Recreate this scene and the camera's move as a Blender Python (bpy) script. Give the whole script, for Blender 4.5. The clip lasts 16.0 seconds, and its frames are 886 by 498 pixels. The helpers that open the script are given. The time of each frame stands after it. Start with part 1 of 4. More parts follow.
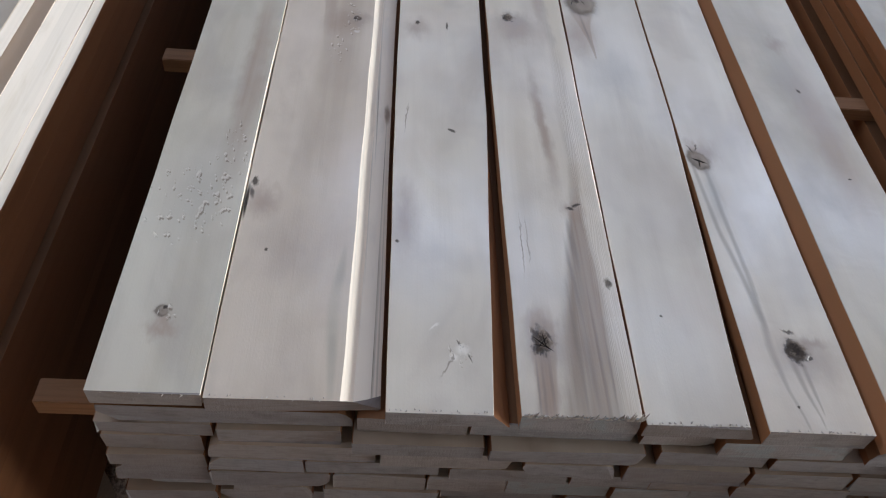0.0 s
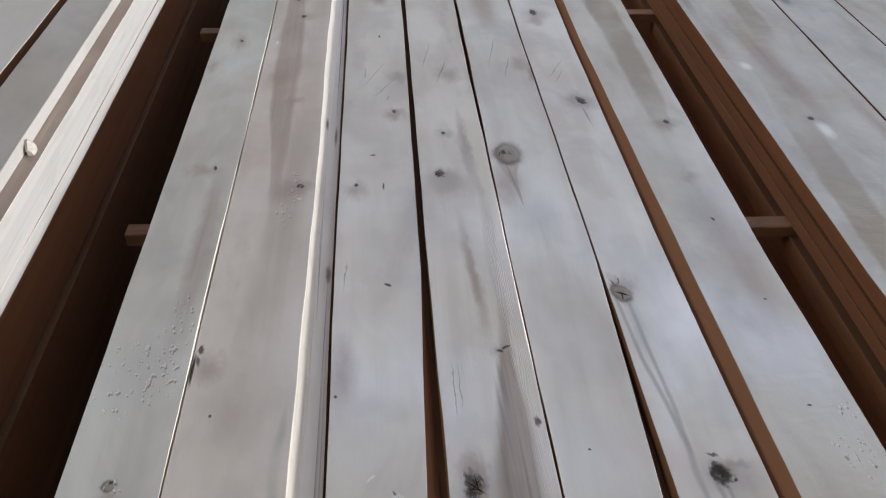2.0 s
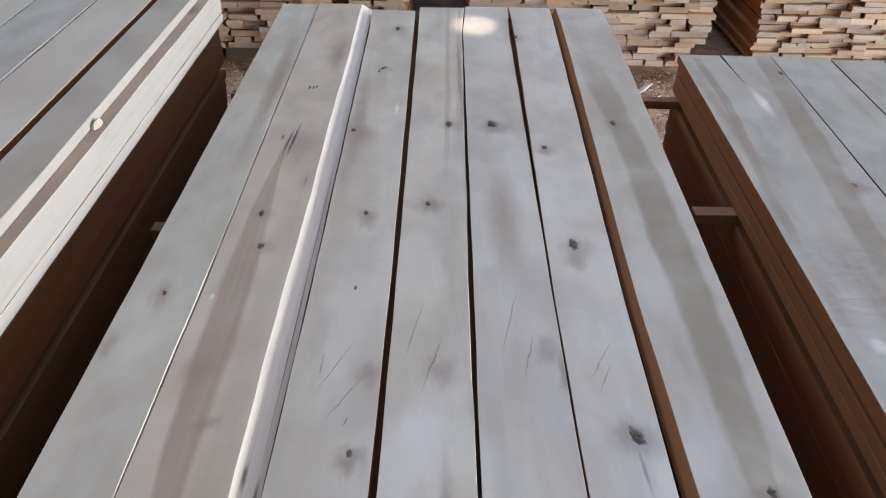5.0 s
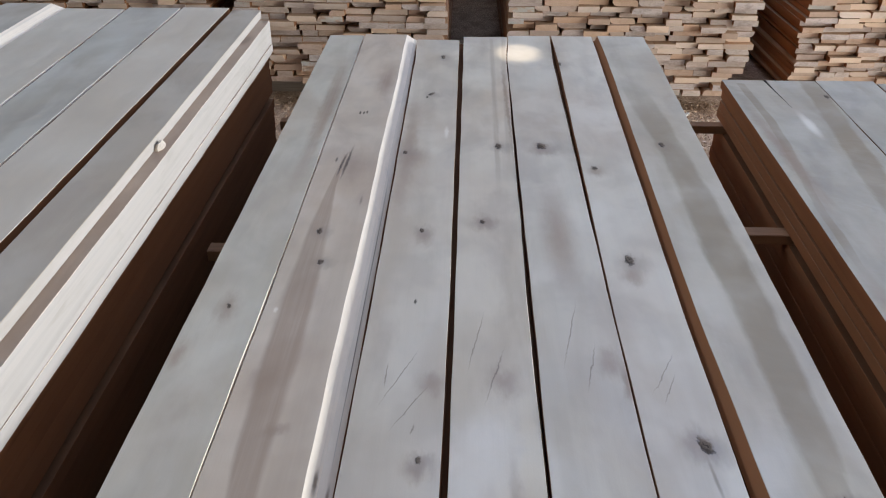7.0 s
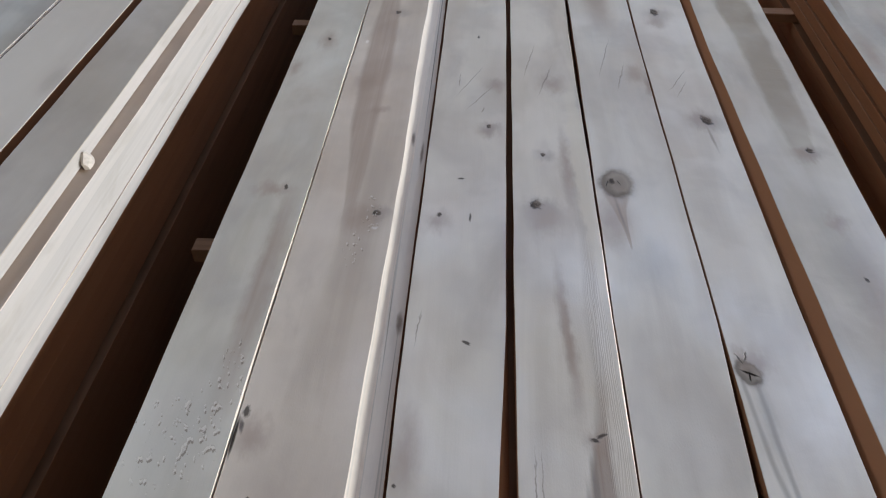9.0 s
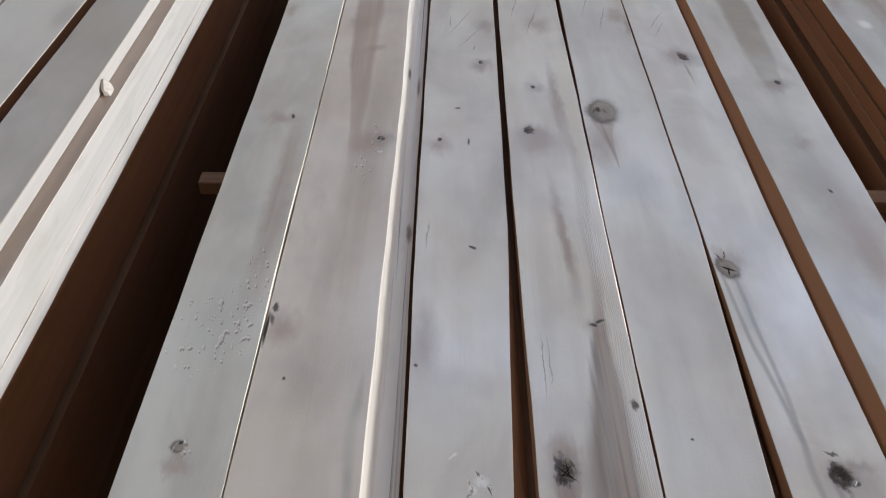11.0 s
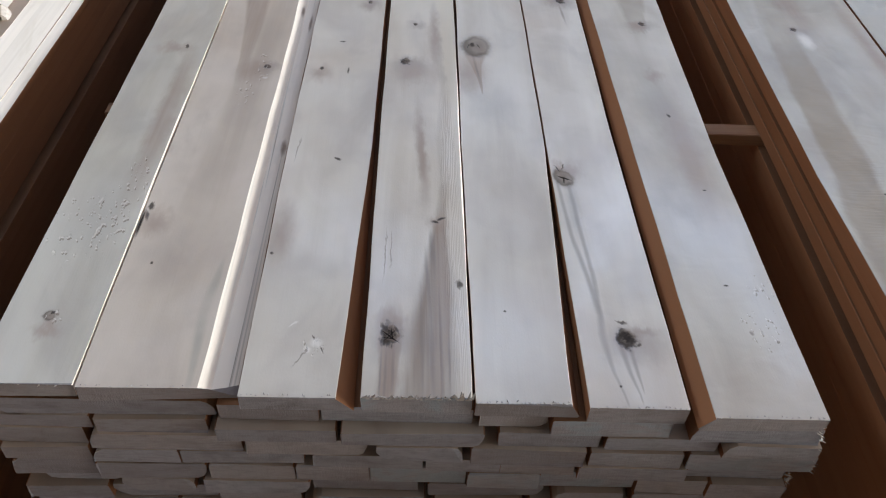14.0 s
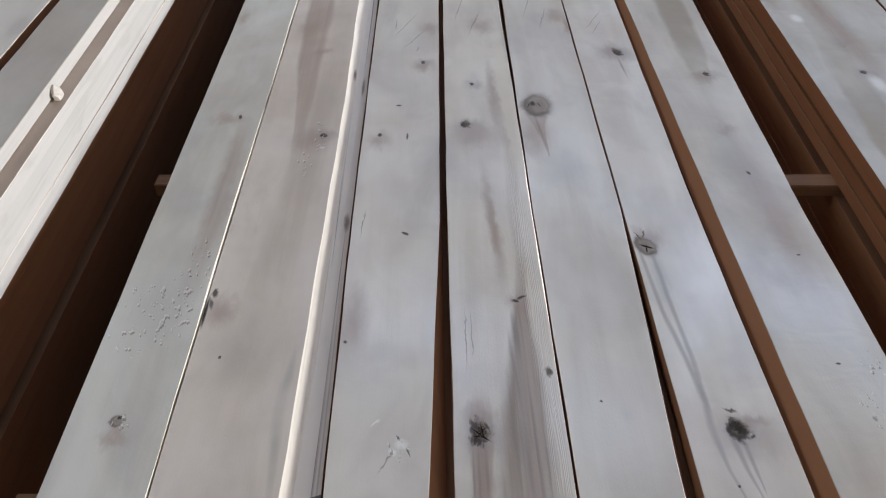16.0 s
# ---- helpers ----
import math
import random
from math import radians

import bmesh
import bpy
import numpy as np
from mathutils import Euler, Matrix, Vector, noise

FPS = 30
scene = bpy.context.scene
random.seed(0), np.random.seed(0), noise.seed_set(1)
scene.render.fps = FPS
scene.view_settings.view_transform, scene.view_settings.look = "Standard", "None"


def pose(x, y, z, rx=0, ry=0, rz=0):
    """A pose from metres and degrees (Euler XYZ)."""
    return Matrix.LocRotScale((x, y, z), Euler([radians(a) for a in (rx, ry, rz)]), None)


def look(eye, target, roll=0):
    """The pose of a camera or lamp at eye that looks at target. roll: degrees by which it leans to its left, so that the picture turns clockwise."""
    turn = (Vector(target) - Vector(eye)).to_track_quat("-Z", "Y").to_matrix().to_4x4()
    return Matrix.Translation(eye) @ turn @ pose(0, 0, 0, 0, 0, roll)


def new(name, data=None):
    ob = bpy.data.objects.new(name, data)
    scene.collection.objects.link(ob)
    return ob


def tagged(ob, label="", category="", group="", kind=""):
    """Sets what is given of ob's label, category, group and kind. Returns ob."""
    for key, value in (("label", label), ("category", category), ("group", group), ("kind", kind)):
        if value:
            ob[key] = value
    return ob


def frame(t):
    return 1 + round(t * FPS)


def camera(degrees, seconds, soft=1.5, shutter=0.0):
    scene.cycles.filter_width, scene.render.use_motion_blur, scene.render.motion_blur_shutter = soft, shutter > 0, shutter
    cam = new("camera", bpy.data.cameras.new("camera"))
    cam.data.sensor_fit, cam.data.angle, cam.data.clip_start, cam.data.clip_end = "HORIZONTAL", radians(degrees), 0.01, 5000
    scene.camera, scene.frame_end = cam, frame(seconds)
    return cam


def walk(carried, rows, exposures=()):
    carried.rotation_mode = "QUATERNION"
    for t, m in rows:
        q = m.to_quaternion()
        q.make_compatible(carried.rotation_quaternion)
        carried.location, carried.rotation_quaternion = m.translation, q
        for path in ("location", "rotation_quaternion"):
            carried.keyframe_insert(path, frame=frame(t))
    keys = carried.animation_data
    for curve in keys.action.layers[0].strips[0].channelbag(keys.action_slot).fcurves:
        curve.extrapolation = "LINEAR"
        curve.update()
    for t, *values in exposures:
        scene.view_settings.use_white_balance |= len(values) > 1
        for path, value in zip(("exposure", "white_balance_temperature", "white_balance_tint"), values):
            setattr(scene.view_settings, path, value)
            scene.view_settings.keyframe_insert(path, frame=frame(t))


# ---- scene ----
cam = camera(58.9, 16.0, soft=1.1)
PATH = [
    (0, (-0.204, -0.424, 1.524), (-0.049, 0.901, 0.033), 7.8),
    (0.5, (-0.132, -0.471, 1.546), (0.012, 0.898, 0.095), 5.0),
    (1, (-0.112, -0.489, 1.572), (0.046, 0.989, 0.234), 2.2),
    (1.5, (-0.12, -0.486, 1.583), (0.059, 1.018, 0.277), 2.8),
    (2, (-0.123, -0.454, 1.598), (0.036, 1.095, 0.343), 2.4),
    (2.5, (-0.123, -0.341, 1.607), (0.025, 1.233, 0.381), 2.3),
    (3, (-0.138, -0.197, 1.611), (0.018, 1.385, 0.398), 2.6),
    (3.5, (-0.141, -0.076, 1.603), (0.016, 1.508, 0.392), 2.7),
    (4, (-0.061, 0.105, 1.596), (0.076, 1.677, 0.367), 2.2),
    (4.5, (0.008, 0.228, 1.628), (0.074, 1.84, 0.446), 1.7),
    (5, (0.018, 0.266, 1.637), (0.046, 1.913, 0.501), 1.8),
    (5.2, (0.022, 0.281, 1.633), (0.03, 1.936, 0.509), 1.5),
    (7.3, (-0.06, 0.2, 1.61), (-0.123, 1.897, 0.553), 0.1),
    (7.4, (-0.071, 0.172, 1.607), (-0.145, 1.862, 0.539), 0.1),
    (7.5, (-0.091, 0.135, 1.596), (-0.166, 1.82, 0.521), -0.0),
    (8, (-0.183, -0.034, 1.538), (-0.267, 1.546, 0.314), -0.1),
    (8.5, (-0.172, -0.151, 1.551), (-0.255, 1.383, 0.27), -0.4),
    (9, (-0.103, -0.257, 1.557), (-0.189, 1.266, 0.264), -0.2),
    (9.2, (-0.096, -0.29, 1.552), (-0.186, 1.226, 0.251), -0.2),
    (11.3, (-0.162, -0.396, 1.547), (-0.133, 1.089, 0.207), 2.1),
    (11.5, (-0.162, -0.402, 1.547), (-0.118, 1.08, 0.205), 2.7),
    (12, (-0.15, -0.404, 1.541), (-0.06, 1.047, 0.168), 3.8),
    (12.5, (-0.141, -0.414, 1.529), (-0.009, 0.997, 0.117), 4.4),
    (13, (-0.142, -0.44, 1.519), (0.017, 0.947, 0.088), 5.1),
    (13.5, (-0.085, -0.5, 1.542), (0.083, 0.89, 0.114), 6.1),
    (14, (0.003, -0.554, 1.561), (0.09, 0.893, 0.183), 3.7),
    (14.5, (-0.02, -0.529, 1.571), (0.025, 0.951, 0.227), 1.9),
    (15, (-0.066, -0.476, 1.558), (-0.025, 1.017, 0.228), 1.3),
    (15.5, (-0.079, -0.458, 1.556), (-0.042, 1.043, 0.234), 0.7),
    (16, (-0.071, -0.459, 1.559), (-0.046, 1.048, 0.244), 0.2),
]
EXPOSURE = [(0, 0.10), (0.5, 0.20), (1, 0.12), (2, 0.02), (5, -0.03), (7.3, -0.08), (9.2, -0.10), (11.5, 0.06), (12.5, 0.17), (13.5, 0.22), (14.3, 0.20), (15.2, 0.08), (16, 0.05)]
walk(cam, [(t, look(eye, target, roll)) for t, eye, target, roll in PATH], EXPOSURE)

# ---------------------------------------------------------------- light
world = bpy.data.worlds.new("sky")
scene.world = world
world.use_nodes = True
wn = world.node_tree.nodes
sky = wn.new("ShaderNodeTexSky")
sky.sky_type, sky.sun_disc = "NISHITA", False
SUN_UP, SUN_DIR = 50.0, Vector((0.0, -math.cos(radians(50)), math.sin(radians(50))))
sky.sun_elevation, sky.sun_rotation = radians(SUN_UP), radians(180)
wn["Background"].inputs[1].default_value = 0.10
world.node_tree.links.new(sky.outputs[0], wn["Background"].inputs[0])

sun = new("sun", bpy.data.lights.new("sun", "SUN"))
sun.data.energy, sun.data.angle, sun.data.color = 5.0, radians(0.5), (1.0, 0.93, 0.82)
sun.matrix_world = look(SUN_DIR * 30, (0, 0, 0))


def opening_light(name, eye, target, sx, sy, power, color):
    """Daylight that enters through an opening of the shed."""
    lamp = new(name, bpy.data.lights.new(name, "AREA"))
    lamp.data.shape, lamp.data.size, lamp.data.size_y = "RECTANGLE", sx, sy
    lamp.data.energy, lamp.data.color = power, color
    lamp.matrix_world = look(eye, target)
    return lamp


opening_light("daylight_side", (9.9, 0.4, 1.75), (0, 0.4, 1.35), 10.0, 2.3, 2080, (0.84, 0.92, 1.0))
opening_light("daylight_front", (0.5, -6.8, 2.4), (0.5, 0, 1.6), 7.0, 2.6, 9, (0.72, 0.84, 1.0))
opening_light("daylight_clerestory", (-6.3, 2.3, 8.0), (0.0, 2.0, 0.8), 8.0, 2.4, 500, (0.66, 0.785, 1.0))
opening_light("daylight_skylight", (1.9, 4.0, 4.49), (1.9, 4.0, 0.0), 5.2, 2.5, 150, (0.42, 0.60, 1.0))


# ---------------------------------------------------------------- materials
class Nodes:
    """Short hand for building a node material."""

    def __init__(self, name):
        self.mat = bpy.data.materials.new(name)
        self.mat.use_nodes = True
        self.nt = self.mat.node_tree
        self.bsdf = self.nt.nodes["Principled BSDF"]

    def put(self, value, socket):
        if isinstance(value, bpy.types.NodeSocket):
            self.nt.links.new(value, socket)
        else:
            socket.default_value = value

    def coords(self, spread=0.0):
        tc = self.nt.nodes.new("ShaderNodeTexCoord").outputs["Object"]
        if not spread:
            return tc
        rnd = self.nt.nodes.new("ShaderNodeObjectInfo").outputs["Random"]
        s = self.vmath("SCALE", (spread, spread * 2.3, spread * 1.7), scale=rnd)
        return self.vmath("ADD", tc, s)

    def random(self):
        return self.nt.nodes.new("ShaderNodeObjectInfo").outputs["Random"]

    def vmath(self, op, a, b=None, scale=None):
        n = self.nt.nodes.new("ShaderNodeVectorMath")
        n.operation = op
        self.put(a, n.inputs[0])
        if b is not None:
            self.put(b, n.inputs[1])
        if scale is not None:
            self.put(scale, n.inputs["Scale"])
        return n.outputs["Value"] if op in ("LENGTH", "DISTANCE", "DOT_PRODUCT") else n.outputs["Vector"]

    def math(self, op, a, b=0.0, clamp=False):
        n = self.nt.nodes.new("ShaderNodeMath")
        n.operation, n.use_clamp = op, clamp
        self.put(a, n.inputs[0])
        self.put(b, n.inputs[1])
        return n.outputs[0]

    def noise(self, vec, scale, stretch=(1, 1, 1), detail=4.0, rough=0.55, distort=0.0, colour=False):
        v = self.vmath("MULTIPLY", vec, stretch)
        n = self.nt.nodes.new("ShaderNodeTexNoise")
        self.put(v, n.inputs["Vector"])
        n.inputs["Scale"].default_value, n.inputs["Detail"].default_value = scale, detail
        n.inputs["Roughness"].default_value, n.inputs["Distortion"].default_value = rough, distort
        return n.outputs["Color"] if colour else n.outputs["Fac"]

    def span(self, value, lo, hi, to_lo=0.0, to_hi=1.0, smooth=True):
        n = self.nt.nodes.new("ShaderNodeMapRange")
        n.interpolation_type = "SMOOTHSTEP" if smooth else "LINEAR"
        self.put(value, n.inputs["Value"])
        for key, v in (("From Min", lo), ("From Max", hi), ("To Min", to_lo), ("To Max", to_hi)):
            self.put(v, n.inputs[key])
        return n.outputs["Result"]

    def mix(self, fac, a, b, kind="MIX"):
        n = self.nt.nodes.new("ShaderNodeMix")
        n.data_type, n.blend_type = "RGBA", kind
        self.put(fac, n.inputs[0])
        for v, s in ((a, n.inputs[6]), (b, n.inputs[7])):
            self.put((*v, 1.0) if isinstance(v, tuple) and len(v) == 3 else v, s)
        return n.outputs[2]

    def ramp(self, fac, stops):
        n = self.nt.nodes.new("ShaderNodeValToRGB")
        el = n.color_ramp.elements
        while len(el) < len(stops):
            el.new(0.5)
        for e, (p, c) in zip(el, stops):
            e.position, e.color = p, c
        self.put(fac, n.inputs[0])
        return n.outputs["Color"], n.outputs["Alpha"]

    def ellipse(self, vec, x, y, rx, ry, turn=0.0):
        """Distance from (x, y), 1 on the rim of a turned ellipse."""
        n = self.nt.nodes.new("ShaderNodeMapping")
        n.vector_type = "TEXTURE"
        self.put(vec, n.inputs["Vector"])
        n.inputs["Location"].default_value = (x, y, 0)
        n.inputs["Rotation"].default_value = (0, 0, radians(turn))
        n.inputs["Scale"].default_value = (rx, ry, 1)
        return self.vmath("LENGTH", n.outputs["Vector"])

    def blob(self, vec, x, y, rx, ry, turn, seed, ragged):
        """A ragged spot: its warped vector in units of its own radii."""
        n = self.nt.nodes.new("ShaderNodeMapping")
        n.vector_type = "TEXTURE"
        self.put(vec, n.inputs["Vector"])
        n.inputs["Location"].default_value = (x, y, 0)
        n.inputs["Rotation"].default_value = (0, 0, radians(turn))
        n.inputs["Scale"].default_value = (rx, ry, 1)
        v = n.outputs["Vector"]
        at = self.vmath("ADD", v, (seed * 3.7, seed * 7.1, seed * 1.3))
        warp = self.vmath("SUBTRACT", self.noise(at, 1.4, (1, 1, 1), 3, 0.62, colour=True), (0.5, 0.5, 0.5))
        return self.vmath("ADD", v, self.vmath("MULTIPLY", warp, (ragged * 1.2, ragged, 0.0)))

    def run(self, vec, stops, soft):
        """1 inside a streak along y, given as (y, x, half width, strength) from low y to high, with soft rims."""
        sep = self.nt.nodes.new("ShaderNodeSeparateXYZ")
        self.put(vec, sep.inputs[0])
        along = self.math("MULTIPLY", self.math("ADD", sep.outputs["Y"], 0.5), 0.25)
        col, _ = self.ramp(along, [((y + 0.5) / 4, ((x + 2) / 4, w * 5, k, 1.0)) for y, x, w, k in stops])
        rgb = self.nt.nodes.new("ShaderNodeSeparateColor")
        self.put(col, rgb.inputs[0])
        middle = self.math("SUBTRACT", self.math("MULTIPLY", rgb.outputs[0], 4.0), 2.0)
        away = self.math("ABSOLUTE", self.math("SUBTRACT", sep.outputs["X"], middle))
        d = self.math("DIVIDE", away, self.math("MULTIPLY", rgb.outputs[1], 0.2))
        inside = self.math("MULTIPLY", self.span(sep.outputs["Y"], stops[0][0] - 0.012, stops[0][0]), self.span(sep.outputs["Y"], stops[-1][0] + 0.012, stops[-1][0]))
        return self.math("MULTIPLY", self.math("MULTIPLY", self.span(d, 1.0 + soft * 0.5, 1.0 - soft), rgb.outputs[2]), inside)

    def bump(self, height, strength, distance=0.002):
        n = self.nt.nodes.new("ShaderNodeBump")
        n.inputs["Strength"].default_value, n.inputs["Distance"].default_value = strength, distance
        self.put(height, n.inputs["Height"])
        self.put(n.outputs["Normal"], self.bsdf.inputs["Normal"])

    def finish(self, colour, rough, spec=0.4):
        self.put(colour, self.bsdf.inputs["Base Color"])
        self.put(rough, self.bsdf.inputs["Roughness"])
        self.put(spec, self.bsdf.inputs["Specular IOR Level"])
        return self.mat


CREAM, TAN, HEART = (0.515, 0.455, 0.370), (0.435, 0.372, 0.290), (0.335, 0.245, 0.185)
KNOT_RING = [
    (0.0, (0.055, 0.040, 0.032, 1)), (0.30, (0.085, 0.062, 0.048, 0.95)), (0.46, (0.12, 0.088, 0.068, 0.88)),
    (0.58, (0.17, 0.125, 0.097, 0.62)), (0.74, (0.24, 0.18, 0.14, 0.34)), (1.0, (0.32, 0.24, 0.19, 0.0))]
PALE_RING = [
    (0.0, (0.13, 0.102, 0.085, 0.95)), (0.15, (0.18, 0.142, 0.118, 0.9)), (0.40, (0.21, 0.168, 0.138, 0.85)),
    (0.56, (0.165, 0.13, 0.107, 0.88)), (0.68, (0.20, 0.158, 0.128, 0.6)), (0.82, (0.28, 0.22, 0.175, 0.25)), (1.0, (0.4, 0.32, 0.25, 0.0))]
# kind: colour, inner rim, strength
MARKS = {
    "crack": ((0.012, 0.008, 0.006), 0.4, 0.95), "stain": ((0.285, 0.198, 0.142), 0.1, 0.72), "smear": ((0.300, 0.210, 0.148), 0.0, 0.74), "grey": ((0.30, 0.265, 0.22), 0.0, 0.45),
    "streak": ((0.20, 0.155, 0.122), 0.1, 0.62), "gouge": ((0.075, 0.058, 0.05), 0.2, 0.85), "scratch": ((0.15, 0.11, 0.09), 0.2, 0.65),
    "light": ((0.72, 0.65, 0.56), 0.2, 0.7), "yellow": ((0.57, 0.475, 0.345), 0.5, 0.7)}


# figure along the grain: colour, soft rim, strength
FIGURE = {
    "heart": ((0.300, 0.212, 0.152), 0.28, 0.64), "tan": ((0.385, 0.305, 0.232), 0.7, 0.62), "mould": ((0.205, 0.200, 0.160), 0.8, 0.65), "resin": ((0.200, 0.168, 0.142), 0.9, 0.48),
    "core": ((0.225, 0.165, 0.122), 0.55, 0.90), "grey": ((0.290, 0.230, 0.165), 0.28, 0.76), "split": ((0.012, 0.008, 0.006), 0.3, 0.97)}


def birch(name, marks=(), spread=0.0, heart=0.25, torn=None, wavy=None, tint=None, tone=None, runs=(), ripple=0.0, rough=(0.29, 0.62), spec=0.75):
    """Sawn birch: fine grain along y, tan streaks, and the marks (kind, x, y, rx, ry, turn) of this board."""
    n = Nodes(name)
    pos = n.coords(spread)
    grain = n.noise(pos, 1.0, (260, 5, 260), 5, 0.65)
    fibre = n.noise(pos, 1.0, (70, 1.6, 70), 4, 0.6, 0.4)
    broad = n.noise(pos, 1.0, (10, 1.3, 10), 3, 0.5, 0.8)
    cloud = n.noise(pos, 9.0, (1, 0.45, 1), 4, 0.5, 0.5)
    speck = n.noise(pos, 420.0, (1, 0.5, 1), 2, 0.5)
    colour = n.mix(n.span(broad, 0.42, 0.68), CREAM, TAN)
    colour = n.mix(n.math("MULTIPLY", n.span(broad, 0.60, 0.72), heart * 2, True), colour, HEART)
    colour = n.mix(n.math("MULTIPLY", n.span(cloud, 0.48, 0.70), 0.55), colour, (0.345, 0.29, 0.24))
    colour = n.mix(n.math("MULTIPLY", n.span(cloud, 0.46, 0.28), 0.45), colour, (0.58, 0.515, 0.44))
    patch = n.noise(pos, 3.2, (1, 0.6, 1), 3, 0.5, 0.6)
    colour = n.mix(n.math("MULTIPLY", n.span(patch, 0.46, 0.66), 0.5), colour, (0.405, 0.315, 0.232))
    colour = n.mix(n.math("MULTIPLY", n.span(fibre, 0.5, 0.75), 0.08), colour, (0.36, 0.29, 0.22))
    colour = n.mix(n.math("MULTIPLY", n.span(grain, 0.52, 0.72), 0.05), colour, (0.26, 0.20, 0.15))
    mottle = n.noise(pos, 1.0, (7, 5.5, 7), 3, 0.5, 0.15)
    colour = n.mix(n.math("MULTIPLY", n.span(mottle, 0.50, 0.66), 0.42), colour, (0.36, 0.305, 0.245))
    colour = n.mix(n.math("MULTIPLY", n.span(mottle, 0.47, 0.33), 0.30), colour, (0.60, 0.54, 0.46))
    if tone:
        colour = n.mix(1.0, colour, tone, "MULTIPLY")
    dull = 0.0
    height = n.math("ADD", n.math("MULTIPLY", grain, 0.09), n.math("MULTIPLY", speck, 0.08))
    if spread:
        # scattered knots on boards seen from farther away
        v = n.nt.nodes.new("ShaderNodeTexVoronoi")
        v.inputs["Scale"].default_value = 1.0
        n.put(n.vmath("MULTIPLY", pos, (5.5, 2.1, 5.5)), v.inputs["Vector"])
        kc, ka = n.ramp(n.math("MULTIPLY", v.outputs["Distance"], 6.5), KNOT_RING)
        colour = n.mix(n.math("MULTIPLY", ka, 0.8), colour, kc)
        colour = n.mix(n.span(n.random(), 0.0, 1.0, 0.0, 0.38), colour, (0.40, 0.28, 0.18))
        colour = n.mix(n.math("MULTIPLY", n.span(n.math("FRACT", n.math("MULTIPLY", n.random(), 7.31)), 0.6, 1.0), 0.45), colour, (0.68, 0.57, 0.44))
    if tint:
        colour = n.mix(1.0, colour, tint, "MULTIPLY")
    if runs:
        drift = n.vmath("SUBTRACT", n.noise(pos, 1.0, (40, 9, 40), 4, 0.65, colour=True), (0.5, 0.5, 0.5))
        for kind, *stops in runs:
            shade, soft, power = FIGURE[kind]
            fac = n.run(n.vmath("ADD", pos, n.vmath("MULTIPLY", drift, (min(0.022, min(w for _, _, w, _ in stops) * 1.5), 0.0, 0.0))), stops, soft)
            fac = n.math("MULTIPLY", n.math("MULTIPLY", fac, power), n.span(mottle if kind in ("mould", "grey") else fibre, 0.30, 0.62, 0.25 if kind == "mould" else 0.75, 1.15), True)
            colour = n.mix(fac, colour, shade)
            dull = n.math("MAXIMUM", dull, n.math("MULTIPLY", fac, 0.8))
            if kind == "split":
                height = n.math("SUBTRACT", height, n.math("MULTIPLY", fac, 3.0))
    if marks:
        flat = n.vmath("MULTIPLY", pos, (1, 1, 0))
        wob = n.vmath("SUBTRACT", n.noise(pos, 1.0, (55, 22, 55), 3, 0.6, colour=True), (0.5, 0.5, 0.5))
        fine = n.vmath("ADD", n.vmath("MULTIPLY", wob, (0.007, 0.014, 0.0)), n.vmath("MULTIPLY", n.vmath("SUBTRACT", n.noise(pos, 1.0, (190, 90, 190), 3, 0.6, colour=True), (0.5, 0.5, 0.5)), (0.005, 0.009, 0.0)))
        wide = n.vmath("ADD", flat, n.vmath("MULTIPLY", wob, (0.020, 0.06, 0.0)))
        near = n.vmath("ADD", flat, fine)
        rough_core = n.noise(pos, 1.0, (240, 200, 240), 3, 0.65, 1.0)
        crisp = n.vmath("ADD", flat, n.vmath("MULTIPLY", fine, (0.25, 0.25, 0.0)))
        for kind, x, y, rx, ry, turn in marks:
            if kind == "knot":
                # smoky halo that reaches out across the grain
                halo = n.span(n.ellipse(wide, x + rx * 0.6, y - ry * 0.4, rx * 2.6 + 0.012, ry * 1.5 + 0.012, turn), 1.0, 0.1)
                colour = n.mix(n.math("MULTIPLY", halo, 0.48), colour, (0.25, 0.19, 0.15))
            if kind in ("knot", "pale"):
                at = n.blob(flat, x, y, *((rx * 0.85, ry * 0.85) if kind == "knot" else (rx, ry)), turn, x * 11 + y * 5, 1.2 if kind == "knot" else 0.5)
                d = n.vmath("LENGTH", at)
                kc, ka = n.ramp(n.math("MULTIPLY", d, 0.8), KNOT_RING if kind == "knot" else PALE_RING)
                colour = n.mix(n.math("MULTIPLY", ka, 0.78), colour, kc)
                # a black crescent and a speckled core where the knot has come loose
                off = n.vmath("LENGTH", n.vmath("SUBTRACT", at, (0.30, 0.16, 0.0)))
                rind = n.math("MULTIPLY", n.span(d, 0.95, 0.7), n.span(off, 0.52, 0.85))
                core = n.math("MULTIPLY", n.span(d, 0.55, 0.25), n.span(rough_core, 0.46, 0.58))
                black = n.math("MAXIMUM", rind, core) if kind == "knot" else rind
                colour = n.mix(n.math("MULTIPLY", black, 0.74 if kind == "knot" else 0.34), colour, (0.022, 0.016, 0.012))
                dull = n.math("MAXIMUM", dull, n.span(ka, 0.3, 0.9, 0.0, 0.95))
                continue
            if kind == "dark":
                at = n.blob(flat, x, y, rx * 1.25, ry * 1.25, turn, x * 17 + y * 3, 1.2)
                fac = n.span(n.vmath("LENGTH", at), 1.0, 0.35, 0.0, 0.85)
                colour = n.mix(fac, colour, (0.03, 0.022, 0.017))
                dull = n.math("MAXIMUM", dull, fac)
                continue
            tint, rim, power = MARKS[kind]
            sharp = kind in ("gouge", "scratch", "light", "streak")
